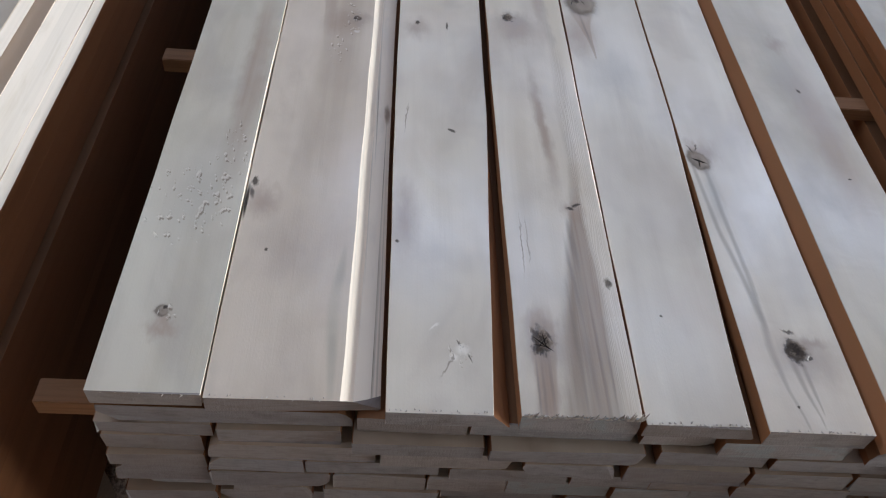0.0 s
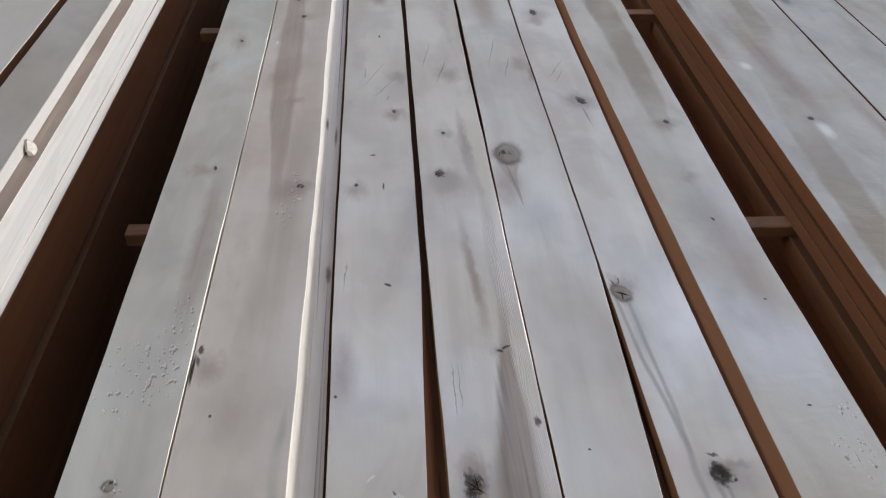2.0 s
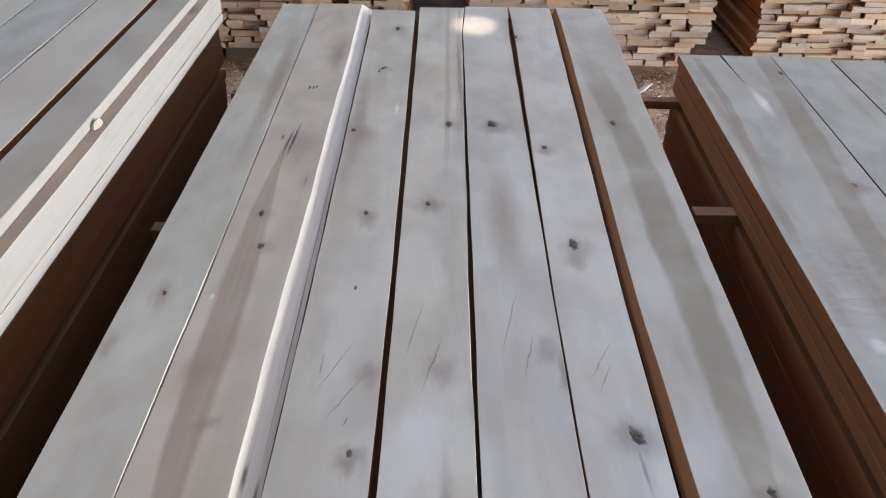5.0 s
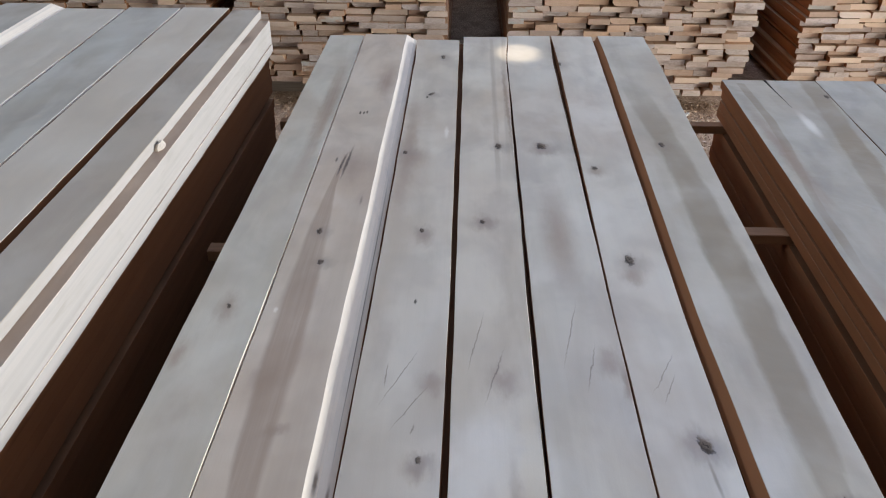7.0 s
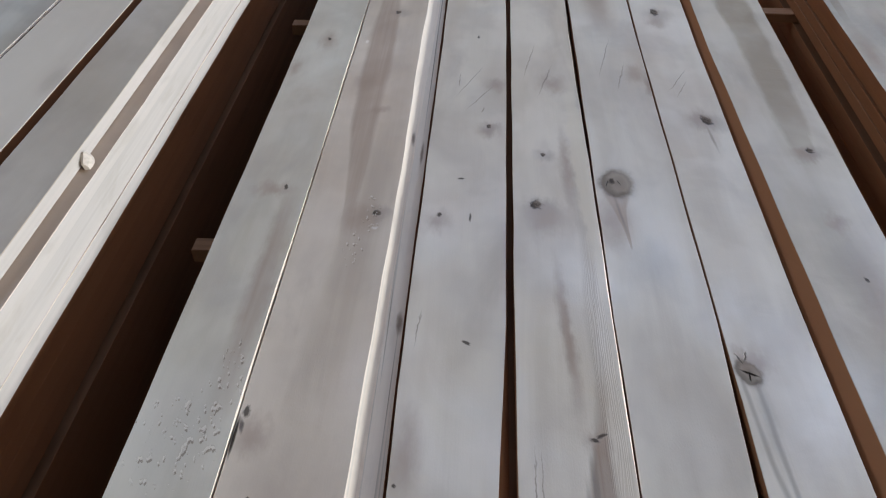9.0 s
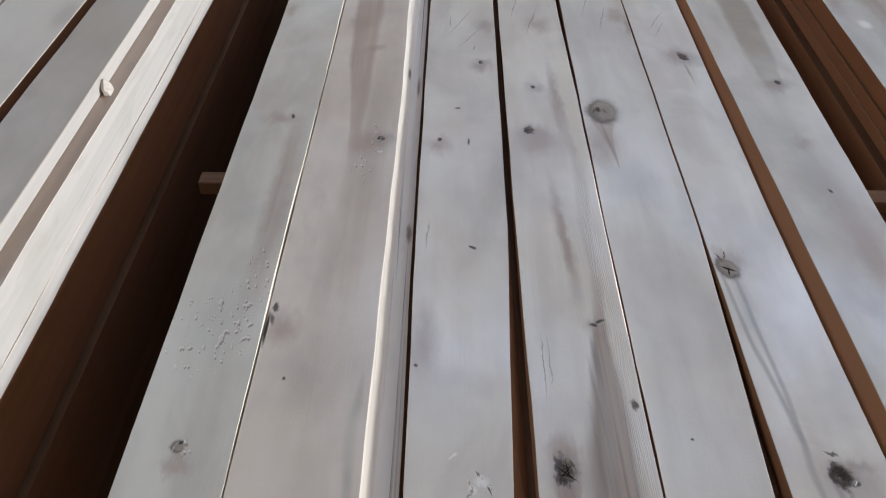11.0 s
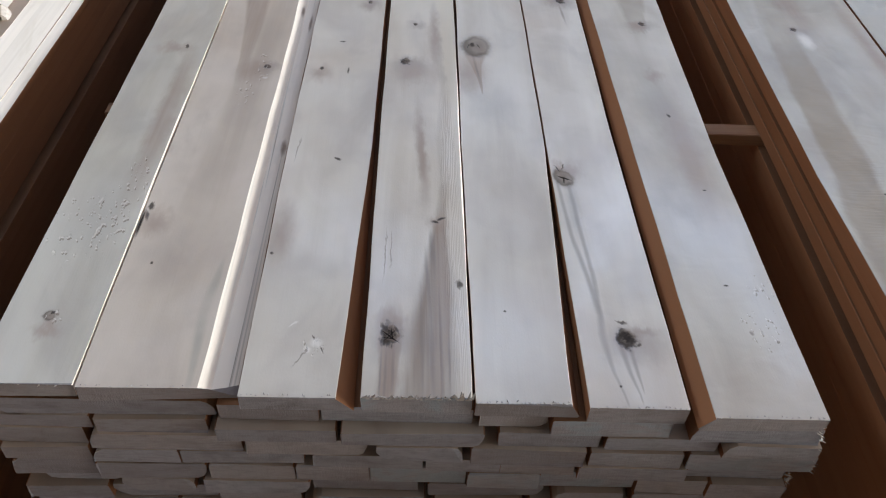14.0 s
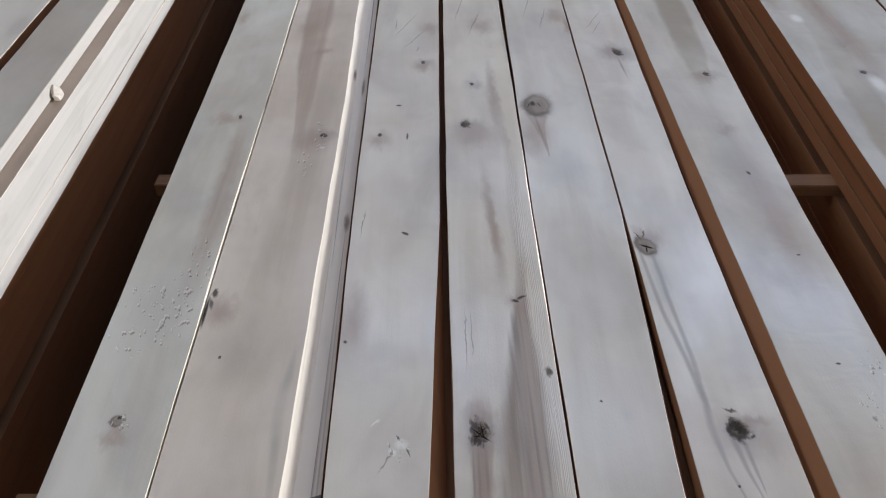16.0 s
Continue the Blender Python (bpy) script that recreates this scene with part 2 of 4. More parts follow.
            d = n.ellipse(crisp if kind in ("crack", "streak") else near if sharp else wide, x, y, rx, ry, turn)
            fac = n.math("MULTIPLY", n.span(d, 1.0, rim), power)
            if kind == "stain":
                fac = n.math("MULTIPLY", fac, n.span(fibre, 0.25, 0.7, 0.75, 1.15), True)
            colour = n.mix(fac, colour, tint)
            if kind in ("gouge", "crack", "streak", "scratch"):
                dull = n.math("MAXIMUM", dull, n.math("MULTIPLY", fac, 0.9))
            elif kind == "stain":
                dull = n.math("MAXIMUM", dull, n.math("MULTIPLY", fac, 0.5))
            if kind in ("gouge", "crack"):
                height = n.math("SUBTRACT", height, n.math("MULTIPLY", fac, 1.2))
    if torn:
        # a patch of torn-out fibres: pale pits, with their shade painted as offset dark rims
        flat = n.vmath("MULTIPLY", pos, (1, 1, 0))
        patch = 0.0
        for x, y, rx, ry in torn:
            patch = n.math("MAXIMUM", patch, n.span(n.ellipse(flat, x, y, rx, ry), 1.05, 0.4, 0.0, 0.055))
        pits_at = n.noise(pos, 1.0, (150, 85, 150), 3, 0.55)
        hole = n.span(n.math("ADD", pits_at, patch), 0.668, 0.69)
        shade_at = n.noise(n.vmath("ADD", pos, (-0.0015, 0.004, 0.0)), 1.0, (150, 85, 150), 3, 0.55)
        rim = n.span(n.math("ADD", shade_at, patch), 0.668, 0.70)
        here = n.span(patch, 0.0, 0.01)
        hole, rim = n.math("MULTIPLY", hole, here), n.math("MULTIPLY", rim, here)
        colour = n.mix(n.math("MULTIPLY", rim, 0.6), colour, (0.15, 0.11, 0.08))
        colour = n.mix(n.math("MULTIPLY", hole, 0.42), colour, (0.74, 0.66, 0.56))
        dull = n.math("MAXIMUM", dull, n.math("MULTIPLY", n.math("MAXIMUM", hole, rim), 0.9))
        height = n.math("SUBTRACT", height, n.math("MULTIPLY", hole, 2.5))
    if wavy:
        # rough band with raised growth rings
        x, y, rx, ry, turn, sx, sy = wavy
        flat = n.vmath("MULTIPLY", pos, (1, 1, 0))
        band = n.span(n.ellipse(flat, x, y, rx, ry, turn), 1.0, 0.6)
        w = n.nt.nodes.new("ShaderNodeTexWave")
        w.bands_direction = "X" if sx > sy else "Y"
        n.put(n.vmath("MULTIPLY", pos, (max(sx, 6.0), max(sy, 6.0), 1)), w.inputs["Vector"])
        w.inputs["Scale"].default_value, w.inputs["Distortion"].default_value = 1.0, 11.0
        w.inputs["Detail Scale"].default_value = 1.6
        ridges = n.math("MULTIPLY", w.outputs["Fac"], band)
        colour = n.mix(n.math("MULTIPLY", ridges, 0.18), colour, (0.34, 0.25, 0.17))
        height = n.math("ADD", height, n.math("MULTIPLY", ridges, 0.12))
    patch_gloss = n.noise(pos, 6.0, (1, 0.6, 1), 3, 0.5, 0.4)
    swell = n.noise(pos, 1.0, (16, 5, 16), 2, 0.5, 0.3)
    height = n.math("ADD", height, n.math("MULTIPLY", swell, 1.3))
    if ripple:
        # hollows left by the saw, across the grain
        waves = n.noise(pos, 1.0, (15, 20, 15), 2, 0.5, 0.5)
        height = n.math("ADD", height, n.math("MULTIPLY", waves, ripple))
    n.bump(height, 0.6, 0.0018)
    gloss = n.math("ADD", n.math("MULTIPLY", cloud, 0.4), n.math("MULTIPLY", patch_gloss, 0.6))
    return n.finish(colour, n.span(gloss, 0.32, 0.68, *rough), n.math("MULTIPLY", n.math("SUBTRACT", 1.0, dull), spec))


def sawn_edge(name, spread, bright=1.0):
    """The narrow sawn edges of the boards: orange-brown, smooth, with gap shade in the colour; a lower bright deepens
    it.
    """
    n = Nodes(name)
    pos = n.coords(spread)
    fibre = n.noise(pos, 1.0, (30, 0.9, 30), 3, 0.55)
    cloud = n.noise(pos, 5.0, (1, 0.35, 1), 4, 0.55)
    fuzz = n.noise(pos, 300.0, (1, 0.4, 1), 2, 0.6)
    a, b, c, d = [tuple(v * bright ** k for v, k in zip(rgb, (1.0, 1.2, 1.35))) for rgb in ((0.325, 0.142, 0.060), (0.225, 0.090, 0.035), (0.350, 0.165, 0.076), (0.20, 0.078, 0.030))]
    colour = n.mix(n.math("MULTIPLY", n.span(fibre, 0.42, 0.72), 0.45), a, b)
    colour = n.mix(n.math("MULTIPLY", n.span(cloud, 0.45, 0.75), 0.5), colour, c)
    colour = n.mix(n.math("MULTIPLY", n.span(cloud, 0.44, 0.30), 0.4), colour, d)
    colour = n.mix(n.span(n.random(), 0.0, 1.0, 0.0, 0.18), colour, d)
    n.bump(n.math("ADD", n.math("MULTIPLY", fibre, 0.5), n.math("MULTIPLY", fuzz, 0.4)), 0.3, 0.001)
    return n.finish(colour, 0.75, 0.2)


def end_grain(name, spread, bright=1.0, warmth=0.2, tone=None):
    """Cross-cut ends: growth rings, saw lines, grime, and a few blue-stained patches."""
    n = Nodes(name)
    pos = n.coords(spread)
    rings = n.noise(pos, 1.0, (30, 4, 160), 4, 0.6, 1.2)
    cloud = n.noise(pos, 16.0, (1, 1, 1.6), 4, 0.6, 0.5)
    saw = n.noise(pos, 1.0, (240, 30, 34), 3, 0.65, 0.4)
    fuzz = n.noise(pos, 420.0, (1, 1, 1), 2, 0.6)
    a, b, c = [tuple(v * bright for v in k) for k in ((0.215, 0.196, 0.193), (0.175, 0.157, 0.153), (0.112, 0.096, 0.091))]
    colour = n.mix(n.span(rings, 0.4, 0.66), a, b)
    colour = n.mix(n.math("MULTIPLY", n.span(cloud, 0.50, 0.72), 0.65), colour, c)
    colour = n.mix(n.math("MULTIPLY", n.span(saw, 0.52, 0.70), 0.16), colour, c)
    warm = n.math("FRACT", n.math("MULTIPLY", n.random(), 5.77))
    colour = n.mix(n.span(warm, 0.35, 1.0, 0.0, warmth), colour, (0.245 * bright, 0.165 * bright, 0.108 * bright))
    colour = n.mix(n.span(n.random(), 0.5, 1.0, 0.0, warmth * 0.9), colour, (0.31 * bright, 0.268 * bright, 0.226 * bright))
    old = n.math("FRACT", n.math("MULTIPLY", n.random(), 13.3))
    colour = n.mix(n.span(old, 0.45, 1.0, 0.0, 0.5), colour, (0.132 * bright, 0.108 * bright, 0.098 * bright))
    blue = n.math("FRACT", n.math("MULTIPLY", n.random(), 29.7))
    colour = n.mix(n.math("MULTIPLY", n.span(blue, 0.93, 0.96), n.span(cloud, 0.42, 0.55, 0.0, 0.6)), colour, (0.20 * bright, 0.222 * bright, 0.222 * bright))
    if tone:
        colour = n.mix(1.0, colour, tone, "MULTIPLY")
    n.bump(n.math("ADD", n.math("ADD", n.math("MULTIPLY", rings, 0.6), n.math("MULTIPLY", saw, 0.8)), fuzz), 0.4, 0.002)
    return n.finish(colour, 0.8, 0.2)


def bark_wood(name, lo, hi, bright=1.0, low=0.52, warm=1.0, spots=(), lines=0.75, fine=190, tone=None):
    """Wane: the smooth, pale, streaky outer wood of the log, with spots (x, y, rx, ry)."""
    n = Nodes(name)
    pos = n.coords()
    streak = n.noise(pos, 1.0, (fine, 0.8, fine), 4, 0.6, 0.3)
    cloud = n.noise(pos, 9.0, (1, 0.4, 1), 3, 0.5)
    blot = n.noise(pos, 22.0, (1.4, 0.35, 1.4), 4, 0.6, 0.6)
    colour = n.mix(n.span(streak, lo, hi), (0.80 * bright, 0.668 * bright, 0.53 * bright / warm), (low * bright, low * 0.85 * bright, low * 0.68 * bright / warm))
    colour = n.mix(n.math("MULTIPLY", n.span(streak, hi, hi + 0.05), lines), colour, (0.13, 0.095, 0.075))
    colour = n.mix(n.math("MULTIPLY", n.span(cloud, 0.5, 0.75), 0.4), colour, (0.58 * bright, 0.485 * bright, 0.40 * bright))
    colour = n.mix(n.math("MULTIPLY", n.span(blot, 0.52, 0.70), 0.35), colour, (0.60 * bright, 0.50 * bright, 0.41 * bright))
    for x, y, rx, ry in spots:
        d = n.ellipse(n.vmath("ADD", n.vmath("MULTIPLY", pos, (1, 1, 0)), n.vmath("MULTIPLY", n.noise(pos, 1.0, (120, 60, 120), 3, 0.6, colour=True), (0.004, 0.01, 0.0))), x, y, rx, ry)
        colour = n.mix(n.span(d, 1.0, 0.2, 0.0, 0.8), colour, (0.16, 0.10, 0.065))
    if tone:
        colour = n.mix(1.0, colour, tone, "MULTIPLY")
    n.bump(streak, 0.2, 0.0015)
    return n.finish(colour, 0.6, 0.15)


def plain_wood(name, colour, spread=1.0):
    n = Nodes(name)
    pos = n.coords(spread)
    grain = n.noise(pos, 1.0, (6, 140, 140), 4, 0.6)
    cloud = n.noise(pos, 7.0, (1, 1, 1), 3, 0.5)
    c = n.mix(n.math("MULTIPLY", n.span(grain, 0.4, 0.7), 0.45), colour, tuple(v * 0.55 for v in colour))
    c = n.mix(n.math("MULTIPLY", n.span(cloud, 0.5, 0.75), 0.4), c, tuple(v * 0.6 for v in colour))
    n.bump(grain, 0.4, 0.002)
    return n.finish(c, 0.7, 0.25)


def sawdust_ground(name):
    n = Nodes(name)
    pos = n.coords()
    fine = n.noise(pos, 160.0, (1, 1, 1), 4, 0.7)
    clump = n.noise(pos, 9.0, (1, 1, 1), 4, 0.6)
    wide = n.noise(pos, 0.7, (1, 1, 1), 3, 0.5)
    colour = n.mix(n.span(fine, 0.36, 0.64), (0.24, 0.145, 0.090), (0.66, 0.46, 0.31))
    colour = n.mix(n.span(clump, 0.45, 0.65, 0.0, 0.6), colour, (0.24, 0.145, 0.09))
    colour = n.mix(n.span(wide, 0.5, 0.7, 0.0, 0.4), colour, (0.13, 0.085, 0.06))
    n.bump(n.math("ADD", fine, clump), 0.8, 0.01)
    return n.finish(colour, 0.9, 0.15)


def chip_mat(name):
    n = Nodes(name)
    island = n.nt.nodes.new("ShaderNodeNewGeometry").outputs["Random Per Island"]
    c, _ = n.ramp(island, [(0.0, (0.26, 0.155, 0.095, 1)), (0.6, (0.54, 0.36, 0.225, 1)), (0.9, (0.62, 0.44, 0.29, 1)), (0.94, (0.76, 0.60, 0.43, 1)), (1.0, (0.80, 0.66, 0.50, 1))])
    return n.finish(c, 0.8, 0.2)


def plain(name, colour, rough=0.8, scale=3.0):
    n = Nodes(name)
    pos = n.coords()
    a = n.noise(pos, scale, (1, 1, 1), 5, 0.6)
    b = n.noise(pos, scale * 30, (1, 1, 1), 3, 0.6)
    c = n.mix(n.span(a, 0.35, 0.7, 0.0, 0.5), colour, tuple(v * 0.6 for v in colour))
    c = n.mix(n.span(b, 0.4, 0.7, 0.0, 0.3), c, tuple(v * 0.7 for v in colour))
    n.bump(b, 0.3, 0.003)
    return n.finish(c, rough, 0.2)


# inner boards: the brown tint puts the shade of the gaps into the wood colour
PACK_WOOD_SHADED = birch("birch_pack", spread=9.0, heart=0.3, tint=(0.34, 0.19, 0.12), rough=(0.75, 0.85), spec=0.1)
PACK_END = end_grain("birch_end", 7.0)
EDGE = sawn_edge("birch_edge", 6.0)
# darker, redder copies of EDGE that paint the shade inside gaps and on pack sides
EDGE_HALF_SHADED = sawn_edge("birch_edge_brown", 6.0, 0.70)
EDGE_SHADED = sawn_edge("birch_edge_aged", 6.0, 0.52)
LEDGE_WOOD = birch("birch_pack_grey", spread=8.0, heart=0.3, tint=(0.56, 0.50, 0.48), rough=(0.7, 0.85), spec=0.15)
FAR_WOOD = birch("birch_far_pack", spread=5.0, heart=0.3, tint=(0.85, 0.62, 0.45), rough=(0.65, 0.8), spec=0.2)
FAR_END = end_grain("birch_far_end", 3.0, 2.4, 0.7, (1.10, 0.96, 0.80))
WANE = bark_wood("birch_wane", 0.50, 0.72, 0.97, 0.66, spots=((-0.208, 0.51, 0.005, 0.022), (-0.222, 0.955, 0.004, 0.03)))
WANE_LOW = bark_wood("birch_wane_streaky", 0.55, 0.61, 0.80, 0.60, spots=((-0.204, 0.92, 0.004, 0.05), (-0.204, 0.50, 0.006, 0.03)), lines=0.85, fine=90)
# sapwood paled to paint the side light above the left pack's shadow line
SAPWOOD_LIT = bark_wood("birch_sapwood_edge", 0.36, 0.80, 0.57, 0.68, 0.90, lines=0.25, fine=60, tone=(0.985, 1.035, 1.03))
STICK = plain_wood("sticker_wood", (0.31, 0.165, 0.085))
BEARER = plain_wood("bearer_wood", (0.24, 0.18, 0.13))
GROUND = sawdust_ground("sawdust_ground")
CHIPS = chip_mat("wood_chips")
SHED = plain("shed_boards", (0.20, 0.17, 0.145))
ROOF = plain("shed_roof", (0.26, 0.26, 0.26), 0.6, 1.2)
SHEET = plain("milky_sheet", (0.55, 0.62, 0.70), 0.4)
SPLINTER = plain_wood("torn_fibre_wood", (0.40, 0.35, 0.30), 0.3)
FRESH = plain_wood("fresh_offcut", (0.54, 0.455, 0.37), 0.3)


# ---------------------------------------------------------------- mesh helpers
def mesh_of(name, verts, faces, mats, slots=None, smooth=False):
    me = bpy.data.meshes.new(name)
    me.from_pydata(verts, [], faces)
    for m in mats:
        me.materials.append(m)
    if slots:
        me.polygons.foreach_set("material_index", slots)
    me.update()
    bm = bmesh.new()
    bm.from_mesh(me)
    bmesh.ops.recalc_face_normals(bm, faces=bm.faces)
    bm.to_mesh(me)
    bm.free()
    return me


def child(name, me, parent, m=None, label=""):
    ob = new(name, me)
    ob.parent = parent
    if m is not None:
        ob.matrix_basis = m
    return tagged(ob, label)


def box(name, x0, x1, y0, y1, z0, z1, mat, chamfer=0.0):
    bm = bmesh.new()
    bmesh.ops.create_cube(bm, size=1.0)
    bmesh.ops.transform(bm, matrix=Matrix.Translation(((x0 + x1) / 2, (y0 + y1) / 2, (z0 + z1) / 2)) @ Matrix.Diagonal((x1 - x0, y1 - y0, z1 - z0, 1)), verts=bm.verts)
    if chamfer:
        bmesh.ops.bevel(bm, geom=list(bm.edges), offset=chamfer, segments=2, affect="EDGES")
    me = bpy.data.meshes.new(name)
    bm.to_mesh(me)
    bm.free()
    me.materials.append(mat)
    return me


def loft(name, sections, mats, slot_of):
    """A closed body from equal rings of points, capped; slot_of(i) is the material of side i, the caps take slot 1."""
    k, verts, faces, slots = len(sections[0]), [], [], []
    for ring in sections:
        verts += ring
    for j in range(len(sections) - 1):
        for i in range(k):
            faces.append((j * k + i, j * k + (i + 1) % k, (j + 1) * k + (i + 1) % k, (j + 1) * k + i))
            slots.append(slot_of(i))
    faces += [tuple(range(k)), tuple(range((len(sections) - 1) * k, len(sections) * k))]
    slots += [1, 1]
    return mesh_of(name, verts, faces, mats, slots)


def lerp(ys, vs, y):
    return float(np.interp(y, ys, vs))


STATIONS = (0.0, 0.5, 1.37, 2.67, 2.93)


def top_board(name, left, right, y0, y1, z, thick, mats, parent, label, wane=None, ragged=0.0004, lift=None, saw=0.0015, seed=0, two_tone=False, crease=(0.30, 0.36, 0.60, 0.68, 0.68), foot_left=None, foot_right=None, edge=None, c=0.0018):
    """A board of the top layer. left, right: the edges' x at STATIONS. wane: (flat edge's x at STATIONS, drop): a round edge of the log."""
    rng = random.Random(seed)
    rings = []
    steps = 46
    for j in range(steps + 1):
        y = y0 + (y1 - y0) * j / steps
        xl, xr = lerp(STATIONS, left, y), lerp(STATIONS, right, y)
        xl += ragged * math.sin(y * 23 + seed) + rng.uniform(-1, 1) * ragged * 0.6
        xr += ragged * math.sin(y * 19 + seed * 2) + rng.uniform(-1, 1) * ragged * 0.6
        zt = z + (lerp(STATIONS, lift, y) if lift else 0.0)
        zb = zt - thick
        fl = lerp(STATIONS, foot_left, y) if foot_left else xl
        fr = lerp(STATIONS, foot_right, y) if foot_right else xr
        ring = [(fl, zb + c), (fl + c, zb)]
        if wane:
            xw = lerp(STATIONS, wane[0], y) + 0.0012 * math.sin(y * 8 + 1) + 0.0006 * math.sin(y * 31)
            drop = wane[1]
            ring += [(xr - c, zb), (xr, zb + 0.4 * (thick - drop)), (xr - 0.0005, zt - drop)]
            # a steep bright facet above a flatter one; the crease wanders along the board
            cut = lerp(STATIONS, crease, y) + 0.03 * math.sin(y * 5.3) if two_tone else 0.5
            fall = drop * (0.40 + 0.5 * cut) if two_tone else drop * 0.45
            xc = xw + (xr - xw) * cut
            ring += [((xr + xc) / 2, zt - (drop + fall) / 2 + 0.0003), (xc, zt - fall), ((xc + xw) / 2, zt - fall / 2 + 0.0006), (xw, zt)]
        else:
            ring += [(fr - c, zb), (fr, zb + c), (xr, zt - c * 0.8), (xr - 0.0003, zt - c * 0.3), (xr - c * 0.5, zt)]
        ring += [(xl + c * 0.4, zt), (xl, zt - c * 0.4)]
        wob = [rng.uniform(-1, 1) * saw if j in (0, steps) else 0.0 for _ in ring]
        if two_tone and j == 0:
            # the end of the round log edge is torn back
            wob = [w + 0.020 * min(1.0, max(0.0, (x - xw) / (xr - xw))) * (1.0 if zz > zb + 0.004 else 0.3) for w, (x, zz) in zip(wob, ring)]
        rings.append([(x, y + w, zz) for (x, zz), w in zip(ring, wob)])
    if wane:
        slot = lambda i: (4 if two_tone else 2) if i in (4, 5) else 2 if i in (6, 7) else 3 if i in (2, 3, len(rings[0]) - 1) else 0
    else:
        slot = lambda i: 3 if i in (2, 3, len(rings[0]) - 1) else 0
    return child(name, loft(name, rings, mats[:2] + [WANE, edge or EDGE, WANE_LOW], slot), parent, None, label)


BOARD_MESHES = {}


def board_mesh(width, length, thick, kind, wood, end, c=0.002, edge=None):
    """A plain sawn board, centred on its own axis, front end at y = 0. kind 1 to 3: with a round log edge."""
    key = (round(width, 4), round(length, 2), round(thick, 4), kind, wood.name, c, bool(edge))
    if key in BOARD_MESHES:
        return BOARD_MESHES[key]
    rng = random.Random(str(key))
    w, t = width / 2, thick
    if kind == 1:
        prof = [(-w, c), (-w + c, 0), (w - 0.014, 0), (w - 0.006, 0.005), (w - 0.001, t * 0.5), (w, t - c), (w - c, t), (-w + c, t), (-w, t - c)]
    elif kind == 2:
        prof = [(-w, c), (-w + c, 0), (w - c, 0), (w, c), (w - c, t), (-w + 0.015, t), (-w + 0.006, t - 0.006), (-w + 0.001, t * 0.4)]
    elif kind == 3:
        prof = [(-w + 0.02, 0), (w - c, 0), (w, c), (w - 0.002, t * 0.5), (w - 0.008, t - 0.004), (w - 0.015, t), (-w + c, t), (-w, t * 0.6), (-w + 0.008, 0.006)]
    else:
        prof = [(-w, c), (-w + c, 0), (w - c, 0), (w, c), (w, t - c), (w - c, t), (-w + c, t), (-w, t - c)]
    rings = []
    for j in range(4):
        y = length * j / 3
        bow = 0.0012 * math.sin(j * 2.1 + kind)
        rings.append([(x + bow, y + (rng.uniform(-0.002, 0.002) if j in (0, 3) else 0), z) for x, z in prof])
    upright = [abs(prof[i][0] - prof[(i + 1) % len(prof)][0]) < 0.0035 for i in range(len(prof))]
    BOARD_MESHES[key] = loft("board", rings, [wood, end, edge or EDGE_SHADED], lambda i: 2 if upright[i] else 0)
    return BOARD_MESHES[key]


def lay_layer(parent, x0, x1, y0, length, zb, thick, rng, fan=0.0, wood=None, end=None, wide=(0.095, 0.11, 0.125, 0.14, 0.155), slack=0.004, edge=0.012, jag=0.014, plain_edge=False, skew=0.0, roll=0.0, rim=None, c=0.002):
    """One closed layer of boards between x0 and x1, fanned out by fan radians from side to side."""
    x = x0 + rng.uniform(-edge, edge)
    stop = x1 + rng.uniform(-edge, edge)
    while x < stop - 0.05:
        w = rng.choice(wide)
        if stop - x < w + 0.09:
            w = (stop - x if plain_edge else round((stop - x) / 0.004) * 0.004) if stop - x < 0.19 else 0.092
        last = x + w > stop - 0.02
        th = thick - rng.choice((0.0, 0.0, 0.001, 0.003))
        if plain_edge and last:
            me = board_mesh(w, length, thick, 0, wood or PACK_WOOD_SHADED, end or PACK_END, 0.0005)
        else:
            me = board_mesh(w, length, th, rng.choice((0, 0, 0, 0, 1, 2, 3)), wood or PACK_WOOD_SHADED, end or PACK_END, c, rim)
        turn = -math.degrees(fan) * (x - x0) / (x1 - x0)
        child("board", me, parent, pose(x + w / 2, y0 + skew * (x + w / 2 - x0) + rng.uniform(-jag, jag), zb, 0, rng.uniform(-roll, roll), turn + (0.0 if plain_edge else rng.uniform(-0.08, 0.08))))
        x += w + rng.choice((0.001, 0.002, slack, slack * 3))


def thing(name, label, category, group="", kind=""):
    return tagged(new(name), label, category, group, kind)


def stickers(parent, ys, x0, x1, zb, thick, seed):
    """Short ends of the cross sticks that stand out of the side of a pack."""
    rng = random.Random(seed)
    for y in ys:
        w = rng.uniform(0.034, 0.042)
        a, b = x0 + rng.uniform(-0.008, 0.008), x1
        me = box("sticker", a, b, y - w / 2, y + w / 2, zb, zb + thick, STICK, 0.0015)
        child("sticker", me, parent, None, "pale cross stick between layers")


